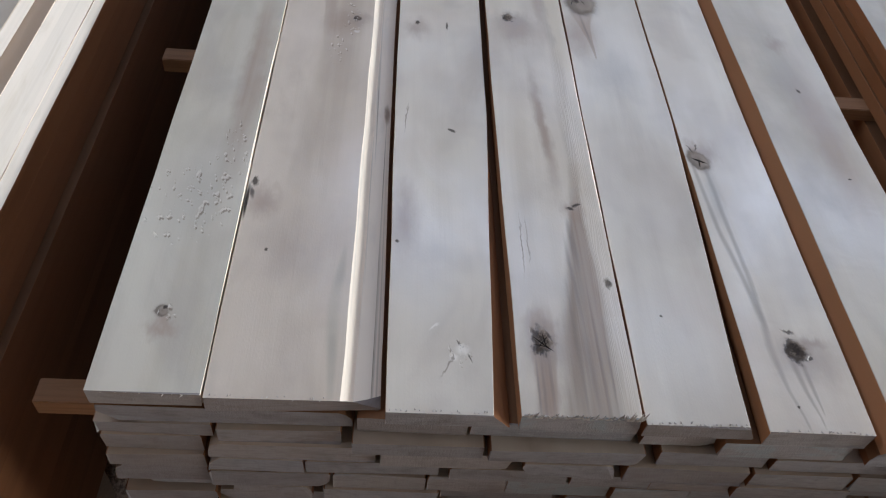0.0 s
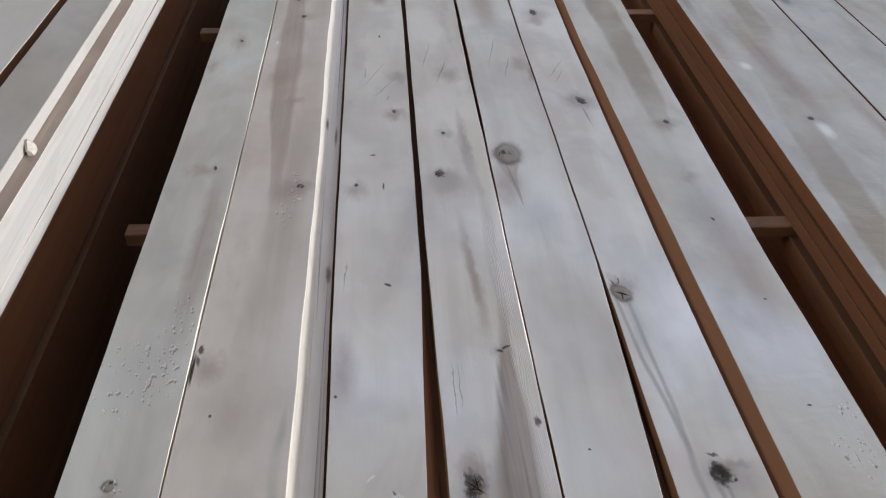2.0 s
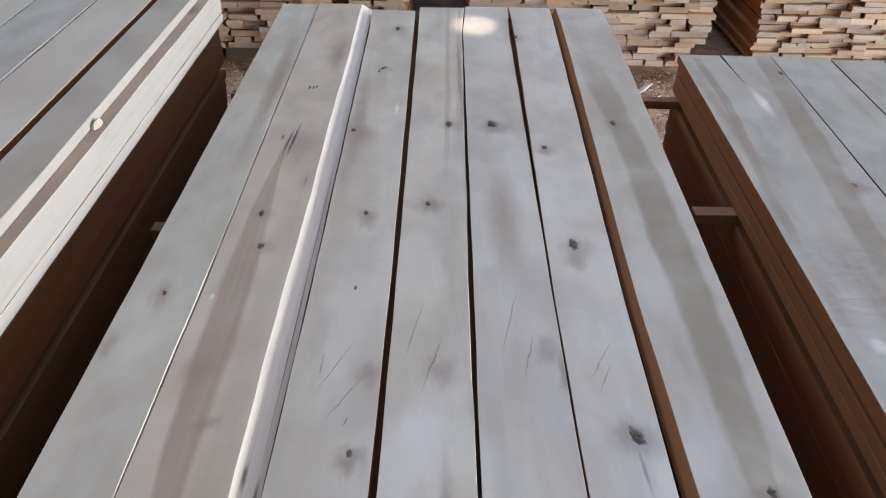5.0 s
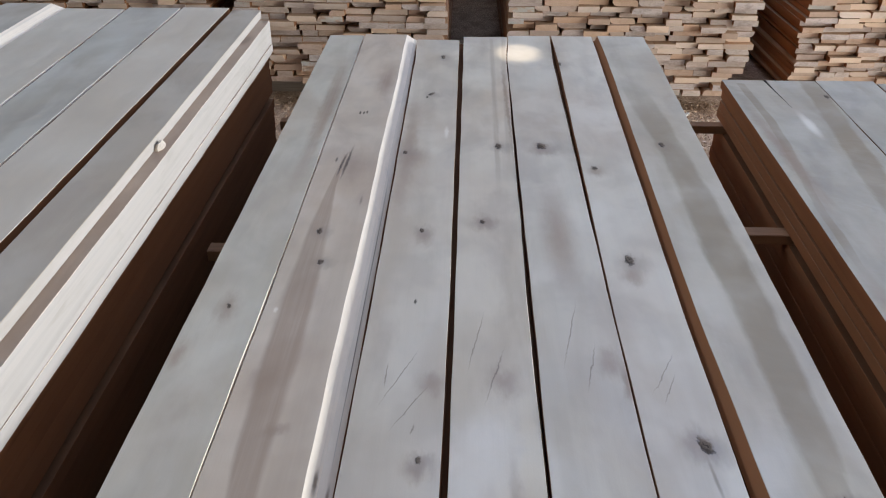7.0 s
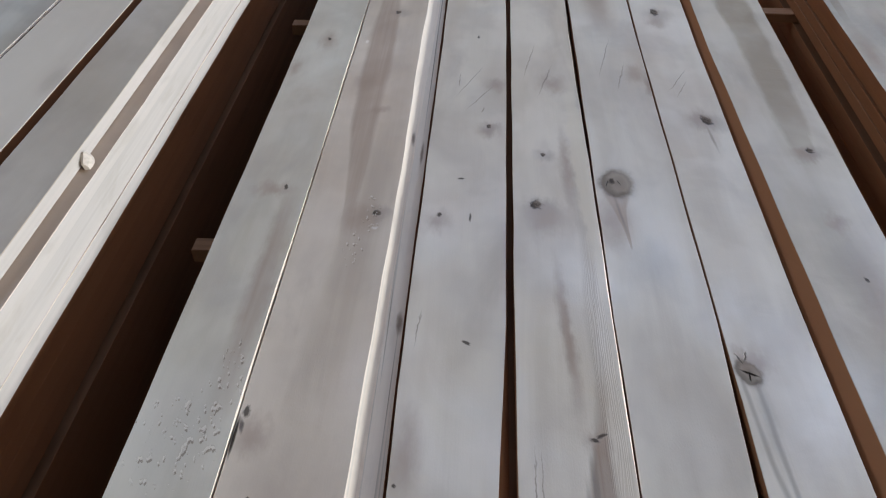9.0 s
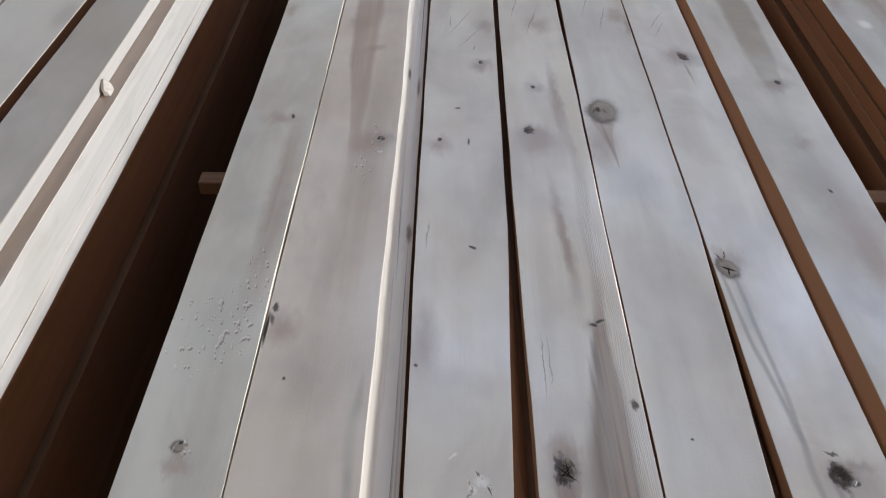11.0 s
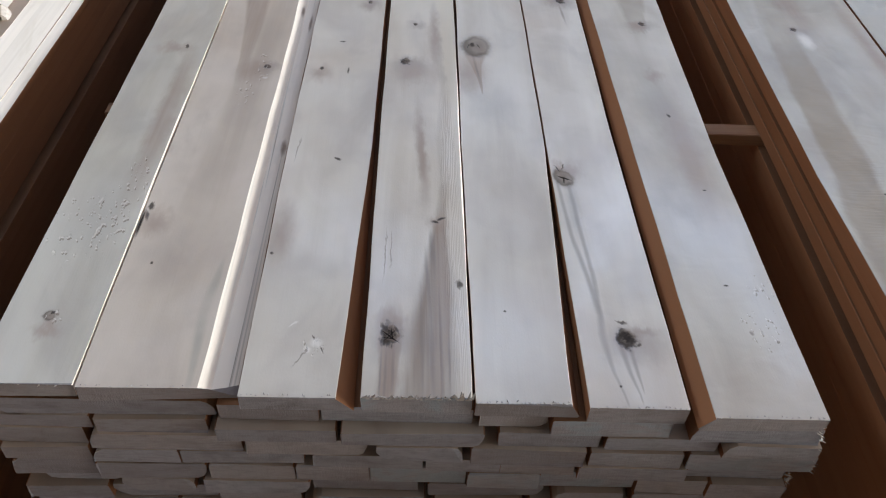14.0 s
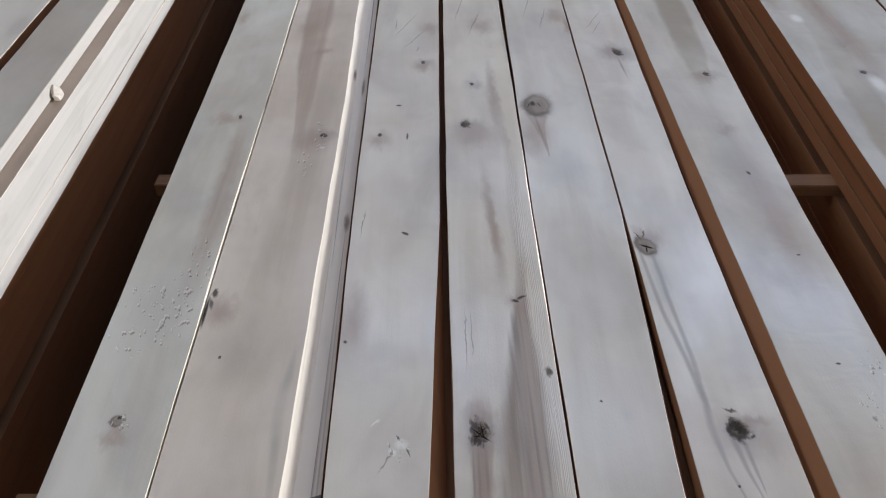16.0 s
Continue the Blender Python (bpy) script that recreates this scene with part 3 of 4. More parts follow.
# ---------------------------------------------------------------- setting
def ground_sheet():
    bm = bmesh.new()
    xs = [-400, -60, -12] + [-6 + i * 0.25 for i in range(49)] + [12, 60, 400]
    ys = [-400, -60, -12] + [-6 + i * 0.25 for i in range(61)] + [14, 60, 400]
    grid = [[bm.verts.new((x, y, (noise.noise((x * 2.1, y * 2.1, 0)) * 0.012 if -5.9 < x < 5.9 and -5.9 < y < 8.9 else 0.0))) for x in xs] for y in ys]
    for j in range(len(ys) - 1):
        for i in range(len(xs) - 1):
            bm.faces.new((grid[j][i], grid[j][i + 1], grid[j + 1][i + 1], grid[j + 1][i]))
    me = bpy.data.meshes.new("ground")
    bm.to_mesh(me)
    bm.free()
    me.materials.append(GROUND)
    tagged(new("ground", me), "earth floor covered in brown sawdust and shavings", "ground", kind="structure")


ground_sheet()


def wall(name, x0, x1, y0, y1, z0, z1, hole=None):
    """A shed wall; hole: (from, to, sill, head) along its length."""
    along_x = (x1 - x0) > (y1 - y0)
    a0, a1 = (x0, x1) if along_x else (y0, y1)
    pieces = [(a0, a1, z0, z1)]
    if hole:
        h0, h1, s, t = hole
        pieces = [(a0, h0, z0, z1), (h1, a1, z0, z1), (h0, h1, t, z1)] + ([(h0, h1, z0, s)] if s > z0 else [])
    bm = bmesh.new()
    for p0, p1, q0, q1 in pieces:
        bx = (p0, p1, y0, y1) if along_x else (x0, x1, p0, p1)
        m = Matrix.Translation(((bx[0] + bx[1]) / 2, (bx[2] + bx[3]) / 2, (q0 + q1) / 2)) @ Matrix.Diagonal((bx[1] - bx[0], bx[3] - bx[2], q1 - q0, 1))
        bmesh.ops.create_cube(bm, size=1.0, matrix=m)
    me = bpy.data.meshes.new(name)
    bm.to_mesh(me)
    bm.free()
    me.materials.append(SHED)
    tagged(new(name, me), "plain dark board wall of the shed", "wall", kind="structure")


wall("wall_left", -6.7, -6.5, -7.2, 9.2, -0.1, 9.6, (-1.8, 6.4, 6.8, 9.3))
wall("wall_step", -2.7, -2.5, -7.0, 9.0, 4.5, 9.6)
wall("wall_back", -6.5, 10.0, 9.0, 9.2, -0.1, 9.6)
wall("wall_right", 10.0, 10.2, -7.2, 9.2, -0.1, 4.5, (-4.7, 5.5, 0.55, 2.95))
wall("wall_front", -6.5, 10.0, -7.2, -7.0, -0.1, 9.6, (-3.2, 4.2, -0.1, 3.8))


def roof_sheet():
    """The roof, with one small round hole that lets a spot of sun through."""
    reach = (4.5 - 0.8) / SUN_DIR.z
    hx, hy = 0.138 + SUN_DIR.x * reach, 2.746 + SUN_DIR.y * reach
    verts, faces, k = [], [], 32
    for z in (4.5, 4.512):
        for r in (1, 2):
            for i in range(k):
                a = 2 * math.pi * i / k
                if r == 1:
                    verts.append((hx + 0.070 * math.cos(a), hy + 0.094 * math.sin(a), z))
                else:
                    s = 1 / max(abs(math.cos(a)), abs(math.sin(a)))
                    verts.append((hx + 0.4 * s * math.cos(a), hy + 0.4 * s * math.sin(a), z))
    for lay in (0, 1):
        for i in range(k):
            b = lay * 2 * k
            faces.append((b + i, b + (i + 1) % k, b + k + (i + 1) % k, b + k + i))
    for i in range(k):
        faces.append((i, (i + 1) % k, 2 * k + (i + 1) % k, 2 * k + i))
    for x0, x1, y0, y1 in ((-2.5, hx - 0.4, -7.3, 2.6), (hx + 0.4, 10.3, -7.3, 2.6), (hx - 0.4, hx + 0.4, -7.3, hy - 0.4), (hx - 0.4, hx + 0.4, hy + 0.4, 2.6),
                           (-2.5, -0.75, 2.6, 5.3), (4.55, 10.3, 2.6, 5.3), (-2.5, 10.3, 5.3, 9.3)):
        o = len(verts)
        verts += [(x, y, z) for z in (4.5, 4.56) for x, y in ((x0, y0), (x1, y0), (x1, y1), (x0, y1))]
        faces += [(o, o + 1, o + 2, o + 3), (o + 4, o + 5, o + 6, o + 7)] + [(o + i, o + (i + 1) % 4, o + 4 + (i + 1) % 4, o + 4 + i) for i in range(4)]
    o = len(verts)
    verts += [(x, y, z) for z in (9.6, 9.66) for x, y in ((-6.8, -7.3), (-2.4, -7.3), (-2.4, 9.3), (-6.8, 9.3))]
    faces += [(o, o + 1, o + 2, o + 3), (o + 4, o + 5, o + 6, o + 7)] + [(o + i, o + (i + 1) % 4, o + 4 + (i + 1) % 4, o + 4 + i) for i in range(4)]
    tagged(new("ceiling", mesh_of("ceiling", verts, faces, [ROOF])), "grey sheet roof of the shed with one small hole", "roof", kind="structure")
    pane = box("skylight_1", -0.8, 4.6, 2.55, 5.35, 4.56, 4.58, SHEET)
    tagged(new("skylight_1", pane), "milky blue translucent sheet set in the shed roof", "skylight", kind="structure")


roof_sheet()

# ---------------------------------------------------------------- the middle pack
H = 0.8
main_pack = thing("lumber_pack", "pack of close-stacked sawn birch boards with seven boards on top", "lumber pack", "lumber packs")
# coloured figure that follows the grain: (y, middle x, half width, strength) along the board
HEART_RUNS = (
    ("heart", (0.60, -0.300, 0.010, 0.0), (0.75, -0.308, 0.011, 0.9), (0.88, -0.311, 0.019, 1), (0.98, -0.318, 0.025, 1), (1.21, -0.320, 0.031, 1), (1.40, -0.323, 0.029, 1),
     (1.60, -0.326, 0.021, 1), (1.79, -0.326, 0.009, 1), (1.95, -0.318, 0.004, 0.6)),
    ("tan", (0.30, -0.287, 0.030, 0.0), (0.50, -0.283, 0.036, 0.6), (0.70, -0.280, 0.040, 0.9), (1.0, -0.262, 0.022, 0.55), (1.5, -0.262, 0.022, 0.5), (1.8, -0.270, 0.02, 0.1)),
    ("mould", (-0.02, -0.250, 0.003, 0.3), (0.04, -0.252, 0.005, 0.8), (0.10, -0.256, 0.008, 1), (0.14, -0.255, 0.008, 1), (0.182, -0.251, 0.006, 0.8), (0.22, -0.248, 0.003, 0.0)))
KNOTTY_CORE = (("core", (-0.03, 0.026, 0.042, 0.7), (0.08, 0.034, 0.032, 0.9), (0.17, 0.041, 0.023, 0.9), (0.28, 0.046, 0.012, 1), (0.31, 0.050, 0.008, 0.6), (0.40, 0.055, 0.008, 0.25),
     (0.50, 0.052, 0.008, 0.2), (0.60, 0.060, 0.012, 0.25), (0.68, 0.064, 0.015, 0.35), (0.84, 0.064, 0.019, 0.45), (0.95, 0.066, 0.020, 0.1)),)
KNOTTY_RUNS = KNOTTY_CORE + (
    ("heart", (-0.03, 0.036, 0.012, 0.7), (0.08, 0.046, 0.010, 0.8), (0.17, 0.050, 0.010, 0.8), (0.28, 0.048, 0.008, 0.9), (0.34, 0.054, 0.004, 0.0)),
    ("heart", (-0.03, -0.019, 0.009, 0.9), (0.03, -0.019, 0.010, 1), (0.07, -0.018, 0.016, 1), (0.12, -0.016, 0.014, 0.6), (0.15, -0.014, 0.008, 0.0)),
    ("tan", (1.75, 0.047, 0.006, 0.0), (1.95, 0.048, 0.007, 1), (2.6, 0.052, 0.008, 1), (2.9, 0.054, 0.008, 0.8)),
    ("tan", (1.9, 0.074, 0.005, 0.0), (2.1, 0.078, 0.007, 1), (2.6, 0.088, 0.008, 1), (2.9, 0.094, 0.008, 0.8)))
RESIN_RUNS = (
    ("resin", (-0.01, 0.267, 0.0016, 0.8), (0.033, 0.2575, 0.0026, 0.9), (0.086, 0.2525, 0.0055, 0.8), (0.125, 0.2550, 0.0045, 1), (0.197, 0.2490, 0.0042, 1), (0.276, 0.2385, 0.0040, 1), (0.40, 0.2320, 0.0034, 0.9)),
    ("resin", (0.115, 0.2565, 0.0030, 0.0), (0.135, 0.2565, 0.0030, 0.9), (0.197, 0.2565, 0.0036, 1), (0.289, 0.2525, 0.0036, 1), (0.40, 0.2490, 0.0034, 0.9)),
    ("resin", (-0.006, 0.285, 0.0012, 0.9), (0.029, 0.2780, 0.0030, 1), (0.08, 0.2725, 0.0045, 1)),
    ("resin", (0.01, 0.289, 0.0010, 0.9), (0.03, 0.2870, 0.0026, 1), (0.08, 0.2840, 0.0034, 1)))
ROUND_RUNS = (("heart", (0.655, 0.128, 0.0015, 0.8), (0.70, 0.125, 0.004, 0.9), (0.745, 0.121, 0.010, 0.8), (0.79, 0.121, 0.024, 0.7), (0.83, 0.122, 0.030, 0.3)),)
STREAK_RUNS = (
    ("grey", (0.85, 0.460, 0.012, 0.0), (0.95, 0.463, 0.021, 0.6), (1.02, 0.467, 0.029, 0.9), (1.18, 0.473, 0.034, 1), (1.36, 0.478, 0.037, 1), (1.55, 0.478, 0.041, 1), (1.76, 0.481, 0.038, 1),
     (2.0, 0.480, 0.033, 1), (2.29, 0.468, 0.040, 0.7), (2.5, 0.455, 0.030, 0.0)),)
RIGHT_RUNS = (
    ("grey", (0.15, 0.735, 0.036, 0.8), (0.384, 0.748, 0.042, 1), (0.517, 0.771, 0.040, 1), (0.636, 0.777, 0.040, 1), (0.77, 0.785, 0.040, 0.9), (0.975, 0.800, 0.036, 0.7), (1.2, 0.820, 0.03, 0.4), (1.5, 0.850, 0.03, 0.0)),
    ("grey", (1.4, 0.900, 0.028, 0.0), (1.52, 0.920, 0.035, 0.7), (1.68, 0.931, 0.033, 1), (1.84, 0.953, 0.036, 1), (2.11, 0.987, 0.037, 1), (2.41, 1.026, 0.033, 1), (2.68, 1.052, 0.029, 1)),
    ("grey", (1.55, 0.765, 0.008, 0.0), (1.68, 0.772, 0.012, 0.9), (1.80, 0.775, 0.010, 0.5), (2.15, 0.815, 0.014, 0.8), (2.34, 0.830, 0.015, 1), (2.62, 0.830, 0.012, 0.8)),
    ("split", (2.43, 0.9235, 0.0006, 1), (2.55, 0.9185, 0.0022, 1), (2.66, 0.9150, 0.0048, 1)))
PITTED_STAINS = (
    ("smear", -0.44, 0.085, 0.028, 0.018, 0), ("smear", -0.44, 0.772, 0.05, 0.03, 0), ("smear", -0.44, 1.32, 0.03, 0.06, 0), ("smear", -0.487, 1.192, 0.02, 0.06, 0),
    ("grey", -0.445, 0.3, 0.06, 0.16, 0), ("stain", -0.405, 0.55, 0.03, 0.34, 0), ("stain", -0.41, 2.25, 0.03, 0.6, 0),)
PITTED_KNOTS = (
    ("pale", -0.444, 0.106, 0.009, 0.01, 0), ("dark", -0.441, 0.111, 0.003, 0.003, 0), ("dark", -0.419, 0.776, 0.0035, 0.008, 10), ("dark", -0.438, 1.328, 0.004, 0.008, 20),)
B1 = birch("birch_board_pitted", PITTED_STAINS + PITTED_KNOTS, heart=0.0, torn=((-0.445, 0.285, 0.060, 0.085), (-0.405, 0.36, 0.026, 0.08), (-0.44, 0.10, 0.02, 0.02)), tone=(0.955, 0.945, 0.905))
HEART_BOARD_STAINS = (
    ("smear", -0.357, 0.285, 0.04, 0.04, 0), ("light", -0.262, 0.68, 0.007, 0.006, 0), ("smear", -0.285, 0.7, 0.05, 0.06, 0),
    ("smear", -0.333, 1.142, 0.04, 0.05, 0), ("smear", -0.29, 1.9, 0.05, 0.16, 0), ("stain", -0.265, 2.47, 0.04, 0.2, 0), ("light", -0.355, 1.321, 0.005, 0.01, 0),
    ("smear", -0.296, 1.033, 0.03, 0.02, 0),)
HEART_BOARD_LINES = (
    ("streak", -0.254, 1.724, 0.004, 0.03, 0),)
HEART_BOARD_KNOTS = (
    ("dark", -0.372, 0.322, 0.004, 0.01, 0), ("knot", -0.262, 0.718, 0.01, 0.01, 0), ("knot", -0.322, 1.591, 0.008, 0.018, 0), ("knot", -0.302, 1.477, 0.009, 0.012, 0),
    ("dark", -0.315, 2.22, 0.003, 0.012, 0), ("dark", -0.305, 2.22, 0.003, 0.012, 0), ("dark", -0.297, 2.225, 0.003, 0.01, 0), ("dark", -0.343, 0.205, 0.002, 0.003, 0),)
HEART_BOARD_CRACKS = (
    ("crack", -0.3785, 0.285, 0.0028, 0.040, 0), ("gouge", -0.374, 0.30, 0.004, 0.016, 10),
    ("gouge", -0.31, 1.915, 0.0055, 0.115, -2.7), ("gouge", -0.321, 1.897, 0.0045, 0.08, -3.5), ("gouge", -0.337, 1.925, 0.005, 0.02, 0),)
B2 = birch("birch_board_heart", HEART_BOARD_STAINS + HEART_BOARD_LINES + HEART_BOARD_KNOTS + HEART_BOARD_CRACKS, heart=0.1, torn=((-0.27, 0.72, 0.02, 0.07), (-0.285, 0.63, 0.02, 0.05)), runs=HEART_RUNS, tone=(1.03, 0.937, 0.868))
SCRATCHED_STAINS = (
    ("smear", -0.165, 0.7, 0.03, 0.045, 0), ("light", -0.141, 0.101, 0.002, 0.01, -50), ("smear", -0.178, 0.27, 0.03, 0.1, 0), ("smear", -0.089, 0.97, 0.035, 0.04, 0),
    ("smear", -0.11, 1.58, 0.03, 0.05, 0), ("smear", -0.15, 1.95, 0.05, 0.08, 0), ("smear", -0.076, 1.143, 0.035, 0.04, 0), ("smear", -0.17, 2, 0.03, 0.5, 0),
    ("light", -0.078, 2.1, 0.008, 0.05, 0),)
SCRATCHED_LINES = (
    ("scratch", -0.126, 0.048, 0.002, 0.02, -35), ("scratch", -0.127, 1.155, 0.0014, 0.085, -22), ("scratch", -0.106, 1.09, 0.0014, 0.07, -28), ("scratch", -0.148, 1.16, 0.0014, 0.035, -2),
    ("scratch", -0.099, 1.045, 0.0016, 0.015, -10), ("scratch", -0.178, 0.47, 0.0014, 0.045, -5),)
SCRATCHED_KNOTS = (
    ("dark", -0.164, 0.718, 0.004, 0.006, 0), ("dark", -0.113, 0.447, 0.007, 0.003, -30), ("dark", -0.186, 0.229, 0.003, 0.003, 0), ("dark", -0.115, 0.714, 0.002, 0.012, 0),
    ("dark", -0.133, 0.818, 0.006, 0.003, 0), ("knot", -0.088, 0.985, 0.006, 0.01, 0), ("knot", -0.115, 1.602, 0.007, 0.012, 0), ("knot", -0.175, 1.973, 0.008, 0.014, 0),
    ("knot", -0.128, 2.369, 0.01, 0.02, -30), ("dark", -0.14, 2.345, 0.004, 0.01, 0), ("knot", -0.104, 2.7, 0.01, 0.025, 0), ("dark", -0.114, 1.355, 0.003, 0.008, 0),)
SCRATCHED_CRACKS = (
    ("light", -0.108, 0.072, 0.011, 0.010, 20), ("light", -0.118, 0.060, 0.007, 0.007, 0), ("gouge", -0.101, 0.061, 0.0018, 0.008, 25), ("gouge", -0.112, 0.079, 0.0015, 0.006, 40),)
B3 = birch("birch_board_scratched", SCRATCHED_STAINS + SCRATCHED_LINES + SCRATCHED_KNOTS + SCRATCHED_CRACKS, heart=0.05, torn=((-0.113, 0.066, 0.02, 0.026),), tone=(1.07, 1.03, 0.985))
KNOTTY_STAINS = (
    ("smear", 0.042, 0.295, 0.02, 0.03, 0), ("stain", 0.02, 0.47, 0.014, 0.2, 3), ("stain", -0.018, 0.02, 0.014, 0.085, 0), ("smear", -0.018, 0.105, 0.03, 0.03, 0),
    ("stain", -0.018, 0.03, 0.02, 0.07, 0), ("smear", 0, 0.71, 0.06, 0.06, 0), ("light", -0.004, 0.745, 0.004, 0.004, 0), ("yellow", 0.071, 0.86, 0.02, 0.36, 1),
    ("smear", 0.043, 0.85, 0.014, 0.2, 0), ("smear", 0.035, 1.15, 0.045, 0.06, 0), ("smear", 0.011, 1.637, 0.05, 0.05, 0),
    ("stain", 0.084, 2.3, 0.008, 0.5, 0.5),)
KNOTTY_LINES = (
    ("streak", 0.022, 0.07, 0.0035, 0.13, 1), ("streak", 0.046, 0.06, 0.003, 0.14, 1), ("streak", 0.034, 0.05, 0.006, 0.09, 2), ("streak", 0.03, 0.17, 0.004, 0.1, 3),
    ("streak", 0.056, 0.04, 0.0025, 0.07, 0), ("streak", 0.036, 0.24, 0.006, 0.06, 4), ("streak", -0.022, 0.02, 0.003, 0.06, 0), ("streak", -0.013, 0.03, 0.003, 0.05, 0),
    ("streak", -0.028, 0.02, 0.0025, 0.06, 0), ("scratch", -0.007, 1.25, 0.0014, 0.1, -10), ("scratch", 0.022, 1.165, 0.0016, 0.085, -14), ("scratch", -0.03, 0.23, 0.0012, 0.07, 0),
    ("scratch", -0.022, 0.24, 0.001, 0.05, 0),)
KNOTTY_KNOTS = (
    ("dark", 0.049, 0.306, 0.008, 0.003, 25), ("dark", 0.04, 0.299, 0.006, 0.003, -10), ("knot", -0.018, 0.086, 0.018, 0.029, 0), ("dark", 0.072, 0.174, 0.005, 0.009, 10),
    ("knot", -0.01, 0.75, 0.015, 0.017, 0), ("knot", 0.006, 0.894, 0.006, 0.008, 0), ("knot", 0.008, 1.642, 0.009, 0.012, 0), ("knot", 0.053, 2.019, 0.013, 0.022, 0),)
KNOTTY_CRACKS = (
    ("crack", -0.017, 0.080, 0.0016, 0.017, 50), ("crack", -0.018, 0.083, 0.0013, 0.015, -38), ("crack", -0.016, 0.086, 0.0011, 0.014, 8), ("crack", -0.020, 0.078, 0.0010, 0.011, 85),
    ("gouge", -0.026, 0.094, 0.0035, 0.012, 25), ("gouge", -0.010, 0.092, 0.003, 0.009, 25), ("gouge", -0.021, 0.068, 0.004, 0.005, -30),)
B4 = birch("birch_board_knotty", KNOTTY_STAINS + KNOTTY_LINES + KNOTTY_KNOTS + KNOTTY_CRACKS, heart=0.05, wavy=(0.066, 0.30, 0.018, 0.46, 1.0, 110.0, 1.0), runs=KNOTTY_RUNS, tone=(1.09, 1.04, 0.98))
ROUND_KNOT_STAINS = (
    ("smear", 0.11, 0.72, 0.05, 0.09, 0), ("grey", 0.15, 0.61, 0.06, 0.09, 0), ("smear", 0.205, 1.2, 0.035, 0.06, 0), ("smear", 0.158, 2, 0.05, 0.05, 0),
    ("stain", 0.225, 1.15, 0.012, 0.06, 0), ("smear", 0.16, 1.6, 0.05, 0.3, 0),)
ROUND_KNOT_LINES = (
    ("streak", 0.121, 0.735, 0.004, 0.085, 6), ("scratch", 0.15, 1.275, 0.0015, 0.11, -12), ("scratch", 0.175, 1.19, 0.0015, 0.075, -12),)
ROUND_KNOT_KNOTS = (
    ("pale", 0.124, 0.816, 0.034, 0.046, 0), ("dark", 0.116, 0.822, 0.006, 0.009, 0), ("knot", 0.158, 2.022, 0.019, 0.028, 0), ("dark", 0.13, 0.13, 0.002, 0.002, 0),)
ROUND_KNOT_CRACKS = (
    ("crack", 0.128, 0.818, 0.001, 0.01, 20), ("crack", 0.108, 0.815, 0.001, 0.012, -15),)
B5 = birch("birch_board_round_knot", ROUND_KNOT_STAINS + ROUND_KNOT_LINES + ROUND_KNOT_KNOTS + ROUND_KNOT_CRACKS, heart=0.0, tone=(1.07, 1.05, 1.03), runs=ROUND_RUNS)
DARK_KNOTS_STAINS = (
    ("smear", 0.24, 0.44, 0.014, 0.03, 0), ("smear", 0.255, 0.43, 0.03, 0.05, -30), ("grey", 0.25, 0.35, 0.016, 0.1, -1), ("smear", 0.3, 0.098, 0.04, 0.016, 0),
    ("smear", 0.3, 1.03, 0.04, 0.05, 0), ("smear", 0.285, 1.45, 0.035, 0.05, 0), ("smear", 0.274, 1.89, 0.03, 0.04, 0),)
DARK_KNOTS_LINES = (
    ("streak", 0.311, 0.965, 0.004, 0.06, 3), ("scratch", 0.285, 1.178, 0.0014, 0.065, -28), ("scratch", 0.289, 1.145, 0.0014, 0.045, -24),)
DARK_KNOTS_KNOTS = (
    ("pale", 0.243, 0.414, 0.018, 0.026, 15), ("knot", 0.284, 0.088, 0.021, 0.025, 0), ("dark", 0.281, 0.093, 0.008, 0.008, 0), ("dark", 0.288, 0.085, 0.007, 0.008, 0),
    ("dark", 0.262, 0.012, 0.002, 0.002, 0), ("knot", 0.313, 1.027, 0.014, 0.024, 20), ("knot", 0.289, 1.505, 0.014, 0.026, 0), ("dark", 0.274, 1.906, 0.008, 0.014, 0),
    ("knot", 0.262, 2.65, 0.01, 0.03, 0),)
DARK_KNOTS_CRACKS = (
    ("crack", 0.244, 0.413, 0.0026, 0.015, 62), ("crack", 0.243, 0.407, 0.0016, 0.01, -5), ("gouge", 0.236, 0.437, 0.0022, 0.012, 25), ("gouge", 0.245, 0.441, 0.0016, 0.012, -20),
    ("gouge", 0.297, 0.078, 0.005, 0.004, 0), ("gouge", 0.281, 0.115, 0.01, 0.004, -10),)
B6 = birch("birch_board_dark_knots", DARK_KNOTS_STAINS + DARK_KNOTS_LINES + DARK_KNOTS_KNOTS + DARK_KNOTS_CRACKS, heart=0.0, runs=RESIN_RUNS, tone=(1.12, 1.10, 1.085), ripple=0.8)
STREAKED_STAINS = (
    ("smear", 0.46, 0.92, 0.04, 0.03, 0), ("smear", 0.454, 0.73, 0.03, 0.03, 0), ("smear", 0.462, 0.5, 0.05, 0.3, 0), ("grey", 0.44, 0.65, 0.05, 0.16, 0),)
STREAKED_LINES = (
    ("scratch", 0.45, 0.1, 0.004, 0.006, 30),)
STREAKED_KNOTS = (
    ("dark", 0.453, 0.597, 0.003, 0.006, 15), ("knot", 0.472, 0.932, 0.01, 0.013, 0), ("knot", 0.46, 2.046, 0.01, 0.02, 0), ("dark", 0.463, 0.392, 0.003, 0.002, 0),
    ("dark", 0.44, 0.185, 0.004, 0.002, 0),)
